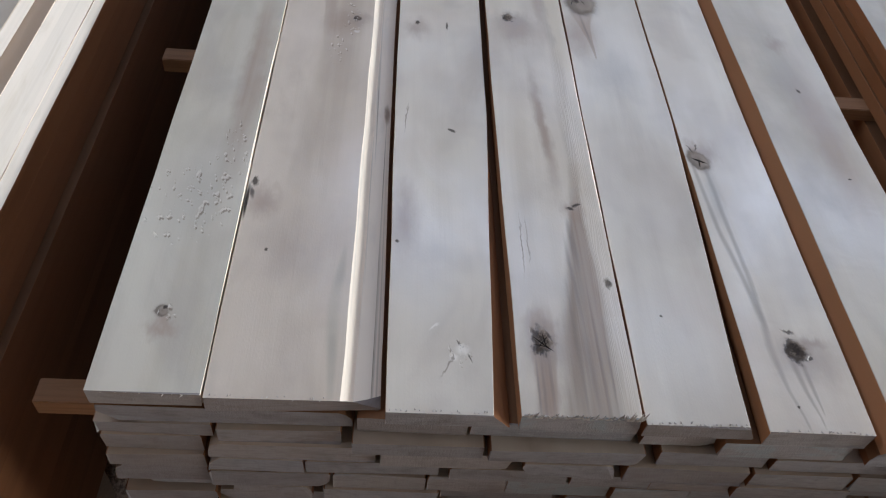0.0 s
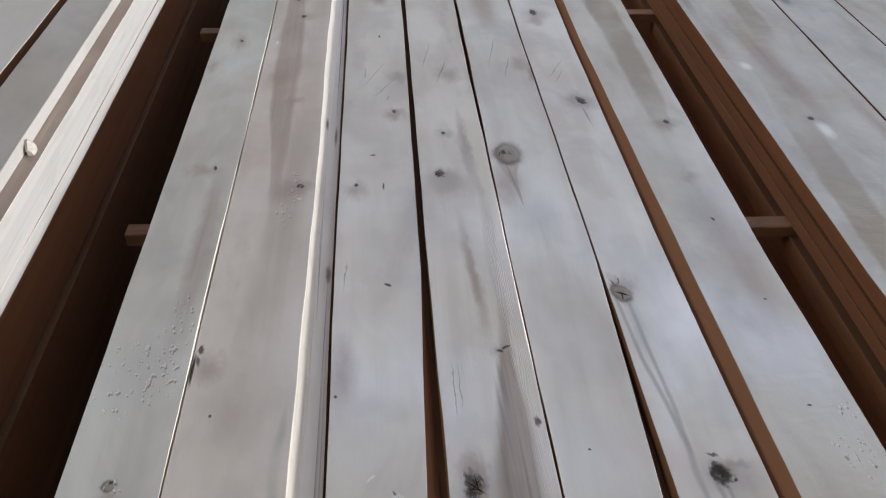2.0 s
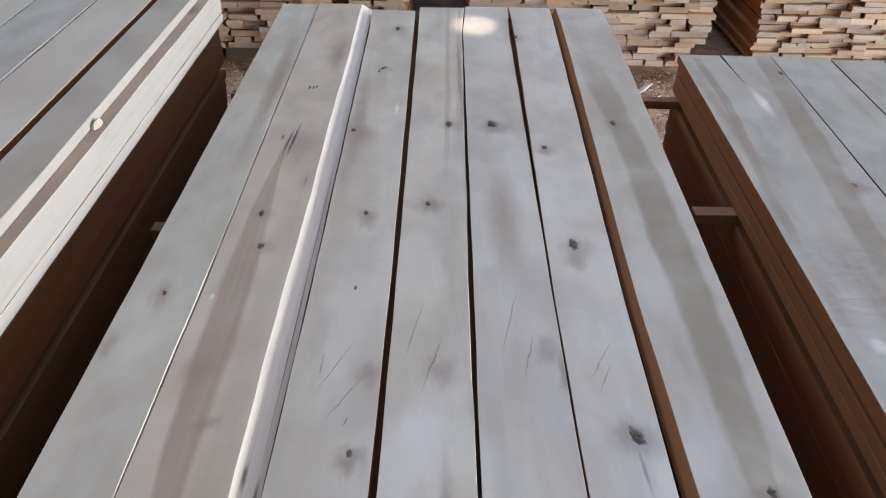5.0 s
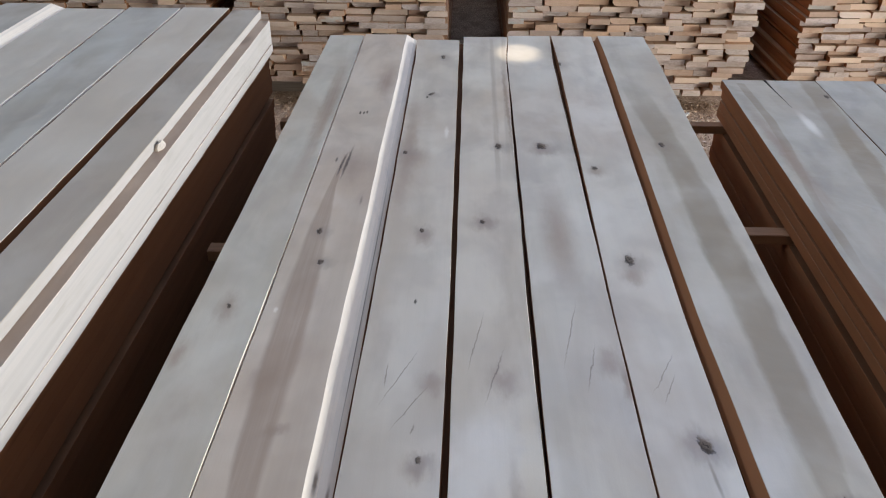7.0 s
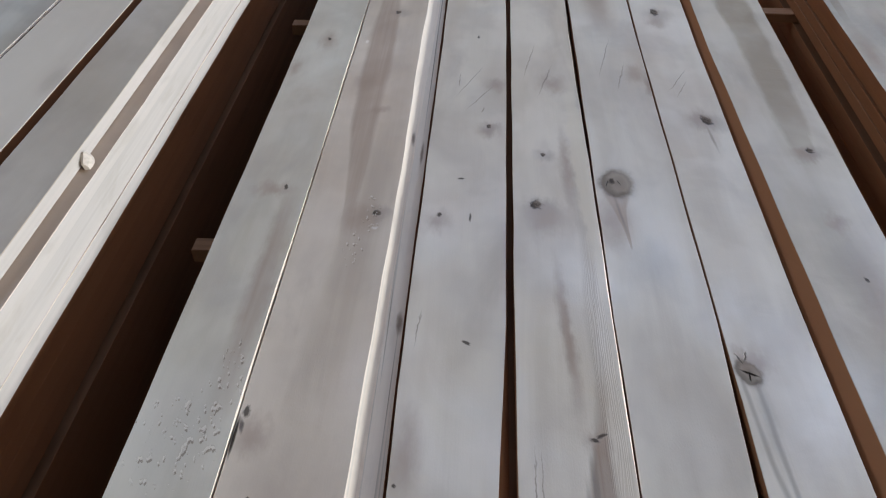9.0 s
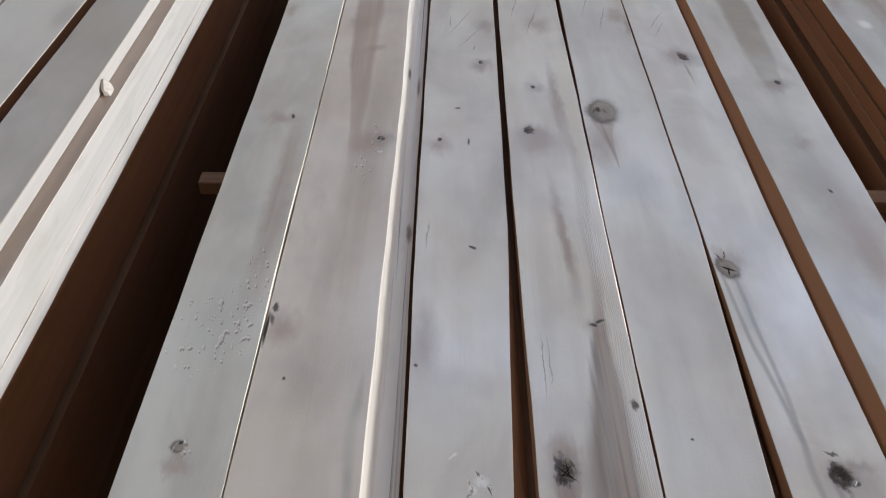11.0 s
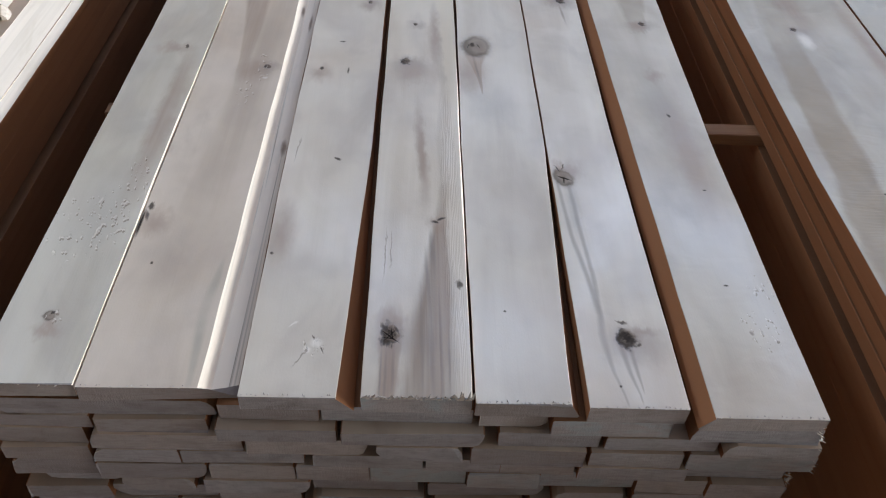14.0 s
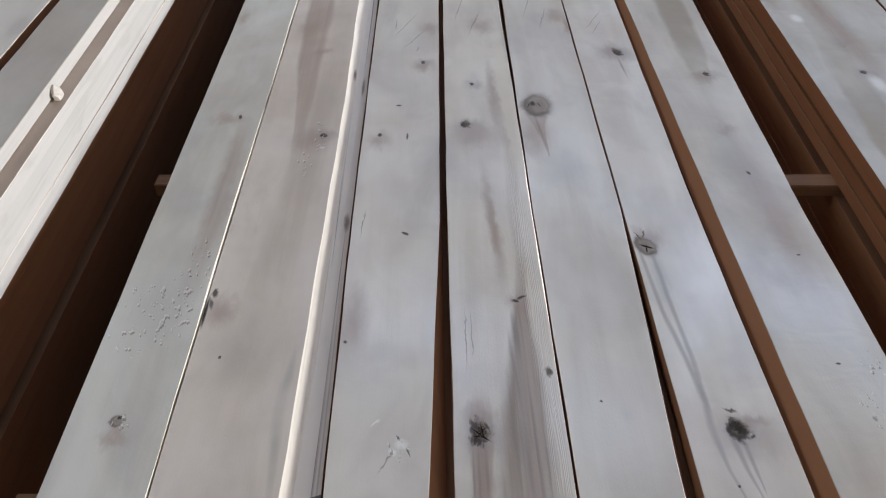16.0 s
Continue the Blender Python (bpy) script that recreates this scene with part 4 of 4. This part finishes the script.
B7 = birch("birch_board_streaked", STREAKED_STAINS + STREAKED_LINES + STREAKED_KNOTS, heart=0.0, torn=((0.47, 0.10, 0.035, 0.05), (0.488, 0.185, 0.02, 0.03)), runs=STREAK_RUNS, tone=(0.965, 0.94, 0.90), ripple=1.0)
# the pale wane colour on this board's right side paints the highlight along the joint
top_board("board", (-.5, -.5, -.5, -.503, -.503), (-.3830, -.3820, -.3786, -.3838, -.3852), 0.002, 2.925, H, 0.024, [B1, PACK_END], main_pack, "pale birch board with a patch of torn grain",
          wane=((-.3844, -.3830, -.3793, -.3845, -.3859), 0.0032), lift=(.002, .003, .001, -.002, -.002), seed=1, edge=WANE)
top_board("board", (-.3812, -.3803, -.3760, -.3808, -.3822), (-.197, -.200, -.197, -.201, -.202), 0.0, 2.935, H, 0.027, [B2, PACK_END], main_pack, "birch board with brown heart streak and bright wane edge",
          wane=((-.241, -.236, -.237, -.237, -.237), 0.020), seed=2, two_tone=True)
top_board("board", (-.192, -.195, -.191, -.193, -.200), (-.078, -.060, -.054, -.055, -.055), -0.010, 2.88, H, 0.026, [B3, PACK_END], main_pack, "scratched pale birch board", seed=3, edge=EDGE_HALF_SHADED,
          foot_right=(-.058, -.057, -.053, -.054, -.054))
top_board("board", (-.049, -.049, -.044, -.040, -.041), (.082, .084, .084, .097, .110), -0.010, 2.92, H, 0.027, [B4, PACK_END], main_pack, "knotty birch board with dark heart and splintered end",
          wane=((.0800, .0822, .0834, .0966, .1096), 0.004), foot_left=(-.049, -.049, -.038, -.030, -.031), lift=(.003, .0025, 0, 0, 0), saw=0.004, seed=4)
top_board("board", (.086, .0855, .093, .100, .113), (.200, .223, .230, .245, .256), -0.016, 2.94, H, 0.026, [B5, PACK_END], main_pack, "pale birch board with one round knot", seed=5, edge=EDGE_SHADED,
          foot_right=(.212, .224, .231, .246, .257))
top_board("board", (.220, .226, .233, .262, .262), (.340, .340, .354, .395, .402), -0.020, 2.945, H, 0.027, [B6, PACK_END], main_pack, "pale birch board with black knots and resin trails", seed=6)
top_board("board", (.367, .370, .377, .420, .424), (.504, .508, .537, .581, .580), -0.031, 2.952, H, 0.025, [B7, PACK_END], main_pack, "birch board with a wide grey-brown streak", seed=7,
          foot_left=(.352, .354, .364, .406, .412))


def splinters():
    """Torn fibres on the cut ends: many on the knotty board, a few burrs on the others."""
    r = random.Random(5)
    verts, faces = [], []
    spans = ((-0.047, 0.082, -0.012, H + 0.002, 70, 1.0), (-0.49, -0.39, 0.0, H - 0.0005, 16, 0.4), (-0.375, -0.25, -0.001, H - 0.0005, 18, 0.4),
             (-0.19, -0.08, -0.011, H - 0.0005, 18, 0.4), (0.09, 0.20, -0.017, H - 0.0005, 26, 0.5), (0.225, 0.335, -0.021, H - 0.0005, 18, 0.45), (0.37, 0.50, -0.032, H - 0.0005, 20, 0.4))
    for x0, x1, y0, z0, count, size in spans:
        for k in range(count):
            x = x0 + (x1 - x0) * (k + r.random()) / count
            tall = size * (r.uniform(0.003, 0.009) + (0.012 if x0 == -0.047 and x > 0.064 and r.random() < 0.5 else 0))
            w, o = size * r.uniform(0.001, 0.0028), len(verts)
            y = y0 + (r.uniform(-0.002, 0.001) if size == 1.0 else r.uniform(0.001, 0.004))
            lean = size * r.uniform(-0.005, 0.005)
            verts += [(x - w, y, z0), (x + w, y, z0), (x, y + 0.003, z0), (x + lean, y - r.uniform(-0.002, 0.004), z0 + tall)]
            faces += [(o, o + 1, o + 3), (o + 1, o + 2, o + 3), (o + 2, o, o + 3), (o, o + 1, o + 2)]
    for z0, x0 in ((H - 0.012, 0.505), (H - 0.040, 0.512), (H - 0.070, 0.516), (H - 0.098, 0.524), (H - 0.130, 0.505)):
        for k in range(16):
            zz, w, o = z0 - 0.022 * r.random(), r.uniform(0.0004, 0.001), len(verts)
            y, out = -0.029 + r.uniform(-0.004, 0.012), r.uniform(0.0, 0.004)
            verts += [(x0 - 0.003, y, zz - w), (x0 - 0.003, y, zz + w), (x0 - 0.003, y + 0.003, zz), (x0 + out, y - r.uniform(-0.002, 0.005), zz + r.uniform(-0.003, 0.002))]
            faces += [(o, o + 1, o + 3), (o + 1, o + 2, o + 3), (o + 2, o, o + 3), (o, o + 1, o + 2)]
    return mesh_of("torn_fibre", verts, faces, [SPLINTER])


tagged(child("torn_fibre", splinters(), main_pack, None, "torn pale fibres on the board ends"), kind="stuff")

rng = random.Random(11)
ROWS = (
    ((-.498, -.226), (-.222, -.101), (-.098, .086), (.092, .176), (.180, .327), (.350, .512)),
    ((-.505, -.379), (-.375, -.238), (-.227, -.080), (-.076, .100), (.118, .245), (.251, .392), (.395, .516)),
    ((-.503, -.393), (-.390, -.200), (-.196, -.043), (-.033, .078), (.086, .231), (.235, .354), (.360, .524)))
LAYERS = [0.030, 0.027, 0.033, 0.029, 0.036, 0.030, 0.034, 0.030]
z = H - 0.0275
i = 0
while z > 0.14:
    th = LAYERS[i % len(LAYERS)]
    z -= th
    inset = 0.030 if i == 5 else 0.0
    if i < len(ROWS):
        for x0, x1 in ROWS[i]:
            # only the layer under the top gaps takes the copy with shade in its tint
            me = board_mesh(x1 - x0 - 0.001, 2.93, th - rng.choice((0.0005, 0.0005, 0.002)), rng.choice((0, 0, 0, 0, 1, 2, 3)), LEDGE_WOOD if i else PACK_WOOD_SHADED, PACK_END, 0.0012)
            child("board", me, main_pack, pose((x0 + x1) / 2, -0.030 * ((x0 + x1) / 2 + 0.5) + rng.choice((-0.005, -0.003, -0.002, 0.0, 0.002, 0.003, 0.004)) + (0.0 if i else 0.006), z, 0, rng.uniform(-0.12, 0.12), -1.26 * (x0 + 0.5)))
        i += 1
        continue
    lay_layer(main_pack, -0.502 + inset, (0.505, 0.500, 0.492, 0.500)[i % 4], 0.0, 2.93, z, th - 0.0005, rng, 0.022, LEDGE_WOOD, jag=0.006, edge=0.004, skew=-0.030)
    if i == 5:
        stickers(main_pack, (0.11, 0.842, 1.815, 2.60), -0.634, -0.442, z, th - 0.001, 3)
    i += 1
BASE = z


def bearers(x0, x1, ys, top, label="dark timber bearer under a lumber pack"):
    for y in ys:
        ob = new("bearer_beam", box("bearer_beam", x0, x1, y - 0.05, y + 0.05, -0.012, top, BEARER, 0.004))
        tagged(ob, label, "beam", "bearers")


bearers(-0.47, 0.50, (0.3, 1.45, 2.6), BASE)

# ---------------------------------------------------------------- the higher pack on the left
left_pack = thing("lumber_pack", "higher pack of birch boards with bright wane edges", "lumber pack", "lumber packs")
HL = 0.925
WIDE_MARKS = (
    ("stain", 0.86, 1.3, 0.05, 0.5, 2), ("knot", 0.838, 1.02, 0.012, 0.014, 0), ("light", 0.85, 0.97, 0.02, 0.05, 0), ("stain", 0.80, 2.1, 0.03, 0.5, 0),
    ("smear", 0.98, 0.9, 0.03, 0.5, 0), ("dark", 0.80, 0.45, 0.004, 0.003, 30), ("knot", 1.060, 2.52, 0.012, 0.02, 0), ("knot", 0.99, 1.84, 0.010, 0.014, 0),
    ("smear", 0.98, 1.83, 0.05, 0.06, 0), ("smear", 0.76, 1.4, 0.03, 0.2, 0), ("light", 0.79, 1.28, 0.02, 0.03, 0), ("light", 0.93, 2.3, 0.02, 0.12, 0))
TOPS = [birch("birch_board_grey", spread=3.0, heart=0.1, tone=(0.865, 0.885, 0.89)), birch("birch_board_wide", WIDE_MARKS, heart=0.1, runs=RIGHT_RUNS, tone=(0.83, 0.825, 0.81), ripple=3.0,
    wavy=(0.775, 0.45, 0.05, 0.42, -5, 1.0, 32.0)), birch("birch_board_lower", spread=3.4, heart=0.1, tone=(0.80, 0.805, 0.80), ripple=3.0)]


LEDGE = birch("birch_ledge", spread=2.0, heart=0.2, tint=(0.82, 0.72, 0.67))


def strip(pack, z, thick, y0, y1, left, right, mat, seed, wane=None, label="grey birch board", lift=None, edge=None, foot=None, c=0.0018):
    def five(v):
        return tuple(np.interp(STATIONS, (0.0, 2.93), v)) if len(v) == 2 else v
    w = (five(wane[0]), wane[1]) if wane else None
    return top_board("board", five(left), five(right), y0, y1, z, thick, [mat, PACK_END], pack, label, wane=w, seed=seed, lift=lift, edge=edge, foot_right=five(foot) if foot else None, c=c)


PITCH = 0.0275
strip(left_pack, HL, 0.027, -0.35, 2.76, (-.787, -.785), (-.690, -.695), TOPS[0], 21, None, "grey birch board with a bright wane edge", edge=SAPWOOD_LIT, foot=(-.691, -.697))
strip(left_pack, HL, 0.027, -0.33, 2.78, (-.9455, -.9515), (-.806, -.802), TOPS[0], 22, edge=EDGE_SHADED)
strip(left_pack, HL, 0.027, -0.36, 2.77, (-1.060, -1.130), (-.951, -.957), TOPS[0], 23, ((-.9532, -.9592), 0.004), "grey birch board with a thin pale arris", edge=EDGE_SHADED)
strip(left_pack, HL, 0.027, -0.34, 2.75, (-1.325, -1.325), (-1.065, -1.136), TOPS[0], 24, ((-1.0672, -1.1382), 0.004), "grey birch board with a thin pale arris", edge=EDGE_SHADED)
strip(left_pack, HL + 0.012, 0.027, -0.35, 2.76, (-1.52, -1.52), (-1.330, -1.328), TOPS[0], 25, ((-1.372, -1.374), 0.018), "grey birch board with a bright wane edge")
strip(left_pack, HL, 0.027, -0.35, 2.78, (-1.66, -1.66), (-1.525, -1.525), TOPS[0], 26)
rng = random.Random(23)
z, i = HL - 0.027, 0
while z > 0.14:
    if i < 4:
        # the upper layers end in sapwood edges coloured pale as side-lit, the second board being a thick one
        if i in (0, 1, 3):
            k = min(i, 2)
            right = (-0.667, -0.673, -0.6725)[k]
            far = (0.002, 0.0, 0.0035)[k]
            strip(left_pack, z - 0.0004, (PITCH - 0.0028, PITCH * 2 + 0.0009, PITCH)[k] - 0.0010, -0.34 - 0.01 * k, (2.74, 2.77, 2.76)[k], (-.82, -.82), (right, right + far), LEDGE, 30 + i,
                  ((right - 0.0004, right + far - 0.0004), 0.0004), "birch board with a sapwood edge coloured pale as if lit", edge=SAPWOOD_LIT, c=0.0006)
        lay_layer(left_pack, -1.65, -0.83, -0.35, 3.1, z - PITCH, PITCH - 0.0005, rng, edge=0.004)
    else:
        slot = 0.030 if 0.605 < z - PITCH < 0.6325 else 0.0
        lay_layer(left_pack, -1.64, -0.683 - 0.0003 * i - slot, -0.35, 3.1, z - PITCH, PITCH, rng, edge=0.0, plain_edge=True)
    z -= PITCH
    i += 1
bearers(-1.62, -0.70, (0.2, 1.2, 2.3), z)

# ---------------------------------------------------------------- the lower pack on the right
right_pack = thing("lumber_pack", "lower pack of wide birch boards with a split board end", "lumber pack", "lumber packs")
HR = 0.755
strip(right_pack, HR, 0.027, -0.35, 2.655, (.697, .700, .735, .783, .79), (.975, .985, 1.02, 1.077, 1.08), TOPS[1], 31, None, "wide birch board with grey heart band and saw ridges")
strip(right_pack, HR, 0.027, -0.33, 2.66, (.981, .991, 1.026, 1.0785, 1.082), (1.17, 1.18, 1.215, 1.26, 1.265), TOPS[2], 32, edge=EDGE_SHADED)
strip(right_pack, HR, 0.027, -0.35, 2.64, (1.174, 1.184, 1.22, 1.265, 1.27), (1.35, 1.36, 1.395, 1.43, 1.44), TOPS[2], 33, edge=EDGE_SHADED)
strip(right_pack, HR, 0.027, -0.36, 2.65, (1.356, 1.366, 1.40, 1.436, 1.445), (1.52, 1.53, 1.56, 1.60, 1.61), TOPS[2], 34, edge=EDGE_SHADED)
strip(right_pack, HR, 0.027, -0.34, 2.65, (1.526, 1.536, 1.566, 1.606, 1.615), (1.70, 1.71, 1.74, 1.78, 1.79), TOPS[2], 35, edge=EDGE_SHADED)
rng = random.Random(37)
z, i = HR - 0.0272, 0
while z > 0.14:
    z -= 0.0275
    shift = (0.004, -0.003, -0.006, 0.05)[i] if i < 4 else -0.004 + 0.0006 * i
    x0 = 0.70 + shift
    x, stop = x0, 1.70
    while x < stop - 0.05:
        w = rng.choice((0.11, 0.125, 0.14, 0.155))
        me = board_mesh(w, 2.98, 0.0266 if i < 3 else 0.0275, 0, PACK_WOOD_SHADED, PACK_END, 0.001 if i < 3 else 0.0005, EDGE)
        child("board", me, right_pack, pose(x + w / 2 - 0.009, -0.35 + rng.uniform(-0.012, 0.012), z, 0, 0, -1.75 + rng.uniform(-0.04, 0.04)))
        x += w + rng.choice((0.001, 0.003, 0.006))
    if i == 3:
        stickers(right_pack, (0.79,), 0.61, 0.764, z, 0.026, 5)
        stickers(right_pack, (1.895,), 0.648, 0.80, z, 0.026, 6)
        stickers(right_pack, (2.56,), 0.645, 0.82, z, 0.026, 7)
    i += 1
bearers(0.76, 1.68, (0.2, 1.2, 2.3), z)


# ---------------------------------------------------------------- packs behind
def far_pack(x0, x1, y, base, top, seed, label, taper=0.0):
    pack = thing("lumber_pack", label, "lumber pack", "far lumber packs")
    r = random.Random(seed)
    zz, k = base, 0
    while zz < top:
        th = r.choice((0.028, 0.030, 0.031, 0.033))
        grow = taper * max(0.0, 1 - k / 7)
        lay_layer(pack, x0 + grow * 0.2, x1 - grow, y, 2.4, zz, th - 0.001, r, 0.0, FAR_WOOD, FAR_END, (0.08, 0.11, 0.13, 0.15, 0.17), 0.005, 0.016, 0.034, roll=0.9, rim=EDGE, c=0.0012)
        zz += th
        k += 1
    bearers(x0 + 0.05, x1 - taper - 0.05, (y + 0.30, y + 1.9), base)


far_pack(-1.20, -0.135, 4.22, 0.15, 1.15, 51, "pack of thick birch boards showing cream and tan ends")
far_pack(0.19, 1.44, 4.25, 0.11, 1.12, 52, "pack of thick boards with uneven cream ends", 0.10)
far_pack(1.78, 2.95, 4.50, 0.04, 1.15, 53, "pack of thick boards beside a dark gap")
far_pack(-2.60, -1.35, 4.25, 0.15, 1.10, 54, "pack of thick birch boards behind the higher pack")


# ---------------------------------------------------------------- small things
def wood_chip(x, y, z, length, wide, tall, turn, lean, label):
    """A split wedge of wood standing on its thick edge, rough on top."""
    r = random.Random(int(y * 100))
    rings = []
    for j in range(7):
        u = j / 6
        h = tall * math.sin(math.pi * (0.16 + 0.72 * u)) * r.uniform(0.85, 1.05)
        w = wide * (0.55 + 0.45 * math.sin(math.pi * u))
        yy = length * (u - 0.5)
        rings.append([(-w / 2, yy, 0), (w / 2, yy, 0), (w * 0.42 + lean * 0.4, yy, h * 0.55), (w * 0.12 + lean, yy, h), (-w * 0.22 + lean, yy, h * 0.9), (-w * 0.46, yy, h * 0.4)])
    ob = new("wood_chip", loft("wood_chip", rings, [FRESH, FRESH], lambda i: 0))
    ob.matrix_basis = pose(x, y, z, 0, 0, turn)
    tagged(ob, label, "offcut", "wood offcuts")


wood_chip(-0.686, 0.690, HL - 0.0274, 0.034, 0.016, 0.022, 14, -0.004, "small pale split wood chip on a board edge")
wood_chip(-0.688, 1.76, HL - 0.0274, 0.034, 0.016, 0.020, -10, 0.004, "small pale split wood chip on a board edge")


def offcut(x, y, length, width, thick, turn, label):
    rngl = random.Random(int(x * 100))
    rings = []
    for j in range(6):
        yy = length * (j / 5 - 0.5)
        w = width / 2 * (1.0 - 0.5 * (j / 5) ** 2)
        rings.append([(-w + rngl.uniform(-.003, .003), yy, 0), (w, yy, 0), (w * 0.9, yy, thick), (-w * 0.8, yy, thick * rngl.uniform(0.7, 1.0))])
    ob = new("wood_offcut", loft("wood_offcut", rings, [FRESH, FRESH], lambda i: 0))
    ob.matrix_basis = pose(x, y, 0.012, 0, 0, turn)
    tagged(ob, label, "offcut", "wood offcuts")


offcut(1.08, 4.10, 0.27, 0.035, 0.012, -38, "white split strip of birch on the sawdust")
offcut(1.0, 3.3, 0.10, 0.03, 0.010, 30, "short pale split strip on the sawdust")


def shavings():
    """Loose curled shavings and chips on the ground behind and between the packs."""
    r = random.Random(77)
    verts, faces = [], []
    for _ in range(15000):
        x, y = r.uniform(-1.3, 2.0), r.uniform(2.2, 4.4)
        if y < 2.9 and not (-0.66 < x < -0.45 or 0.5 < x < 0.85):
            y = r.uniform(2.9, 4.4)
        l, w, a = r.uniform(0.006, 0.026), r.uniform(0.002, 0.007), r.uniform(0, math.pi)
        z0 = noise.noise((x * 2.1, y * 2.1, 0)) * 0.012 + r.uniform(0.001, 0.008)
        curl, tip = r.uniform(0.0, 0.012), r.uniform(-0.004, 0.006)
        ca, sa, o = math.cos(a), math.sin(a), len(verts)
        for t, zz in ((-0.5, curl), (0.0, 0.0), (0.5, curl * 0.7)):
            for s in (-0.5, 0.5):
                verts.append((x + ca * t * l - sa * s * w, y + sa * t * l + ca * s * w, z0 + zz + s * tip))
        faces += [(o, o + 1, o + 3, o + 2), (o + 2, o + 3, o + 5, o + 4)]
    me = bpy.data.meshes.new("wood_shavings")
    me.from_pydata(verts, [], faces)
    me.materials.append(CHIPS)
    tagged(new("wood_shavings", me), "loose tan shavings and chips on the ground", "wood shavings", kind="stuff")


shavings()
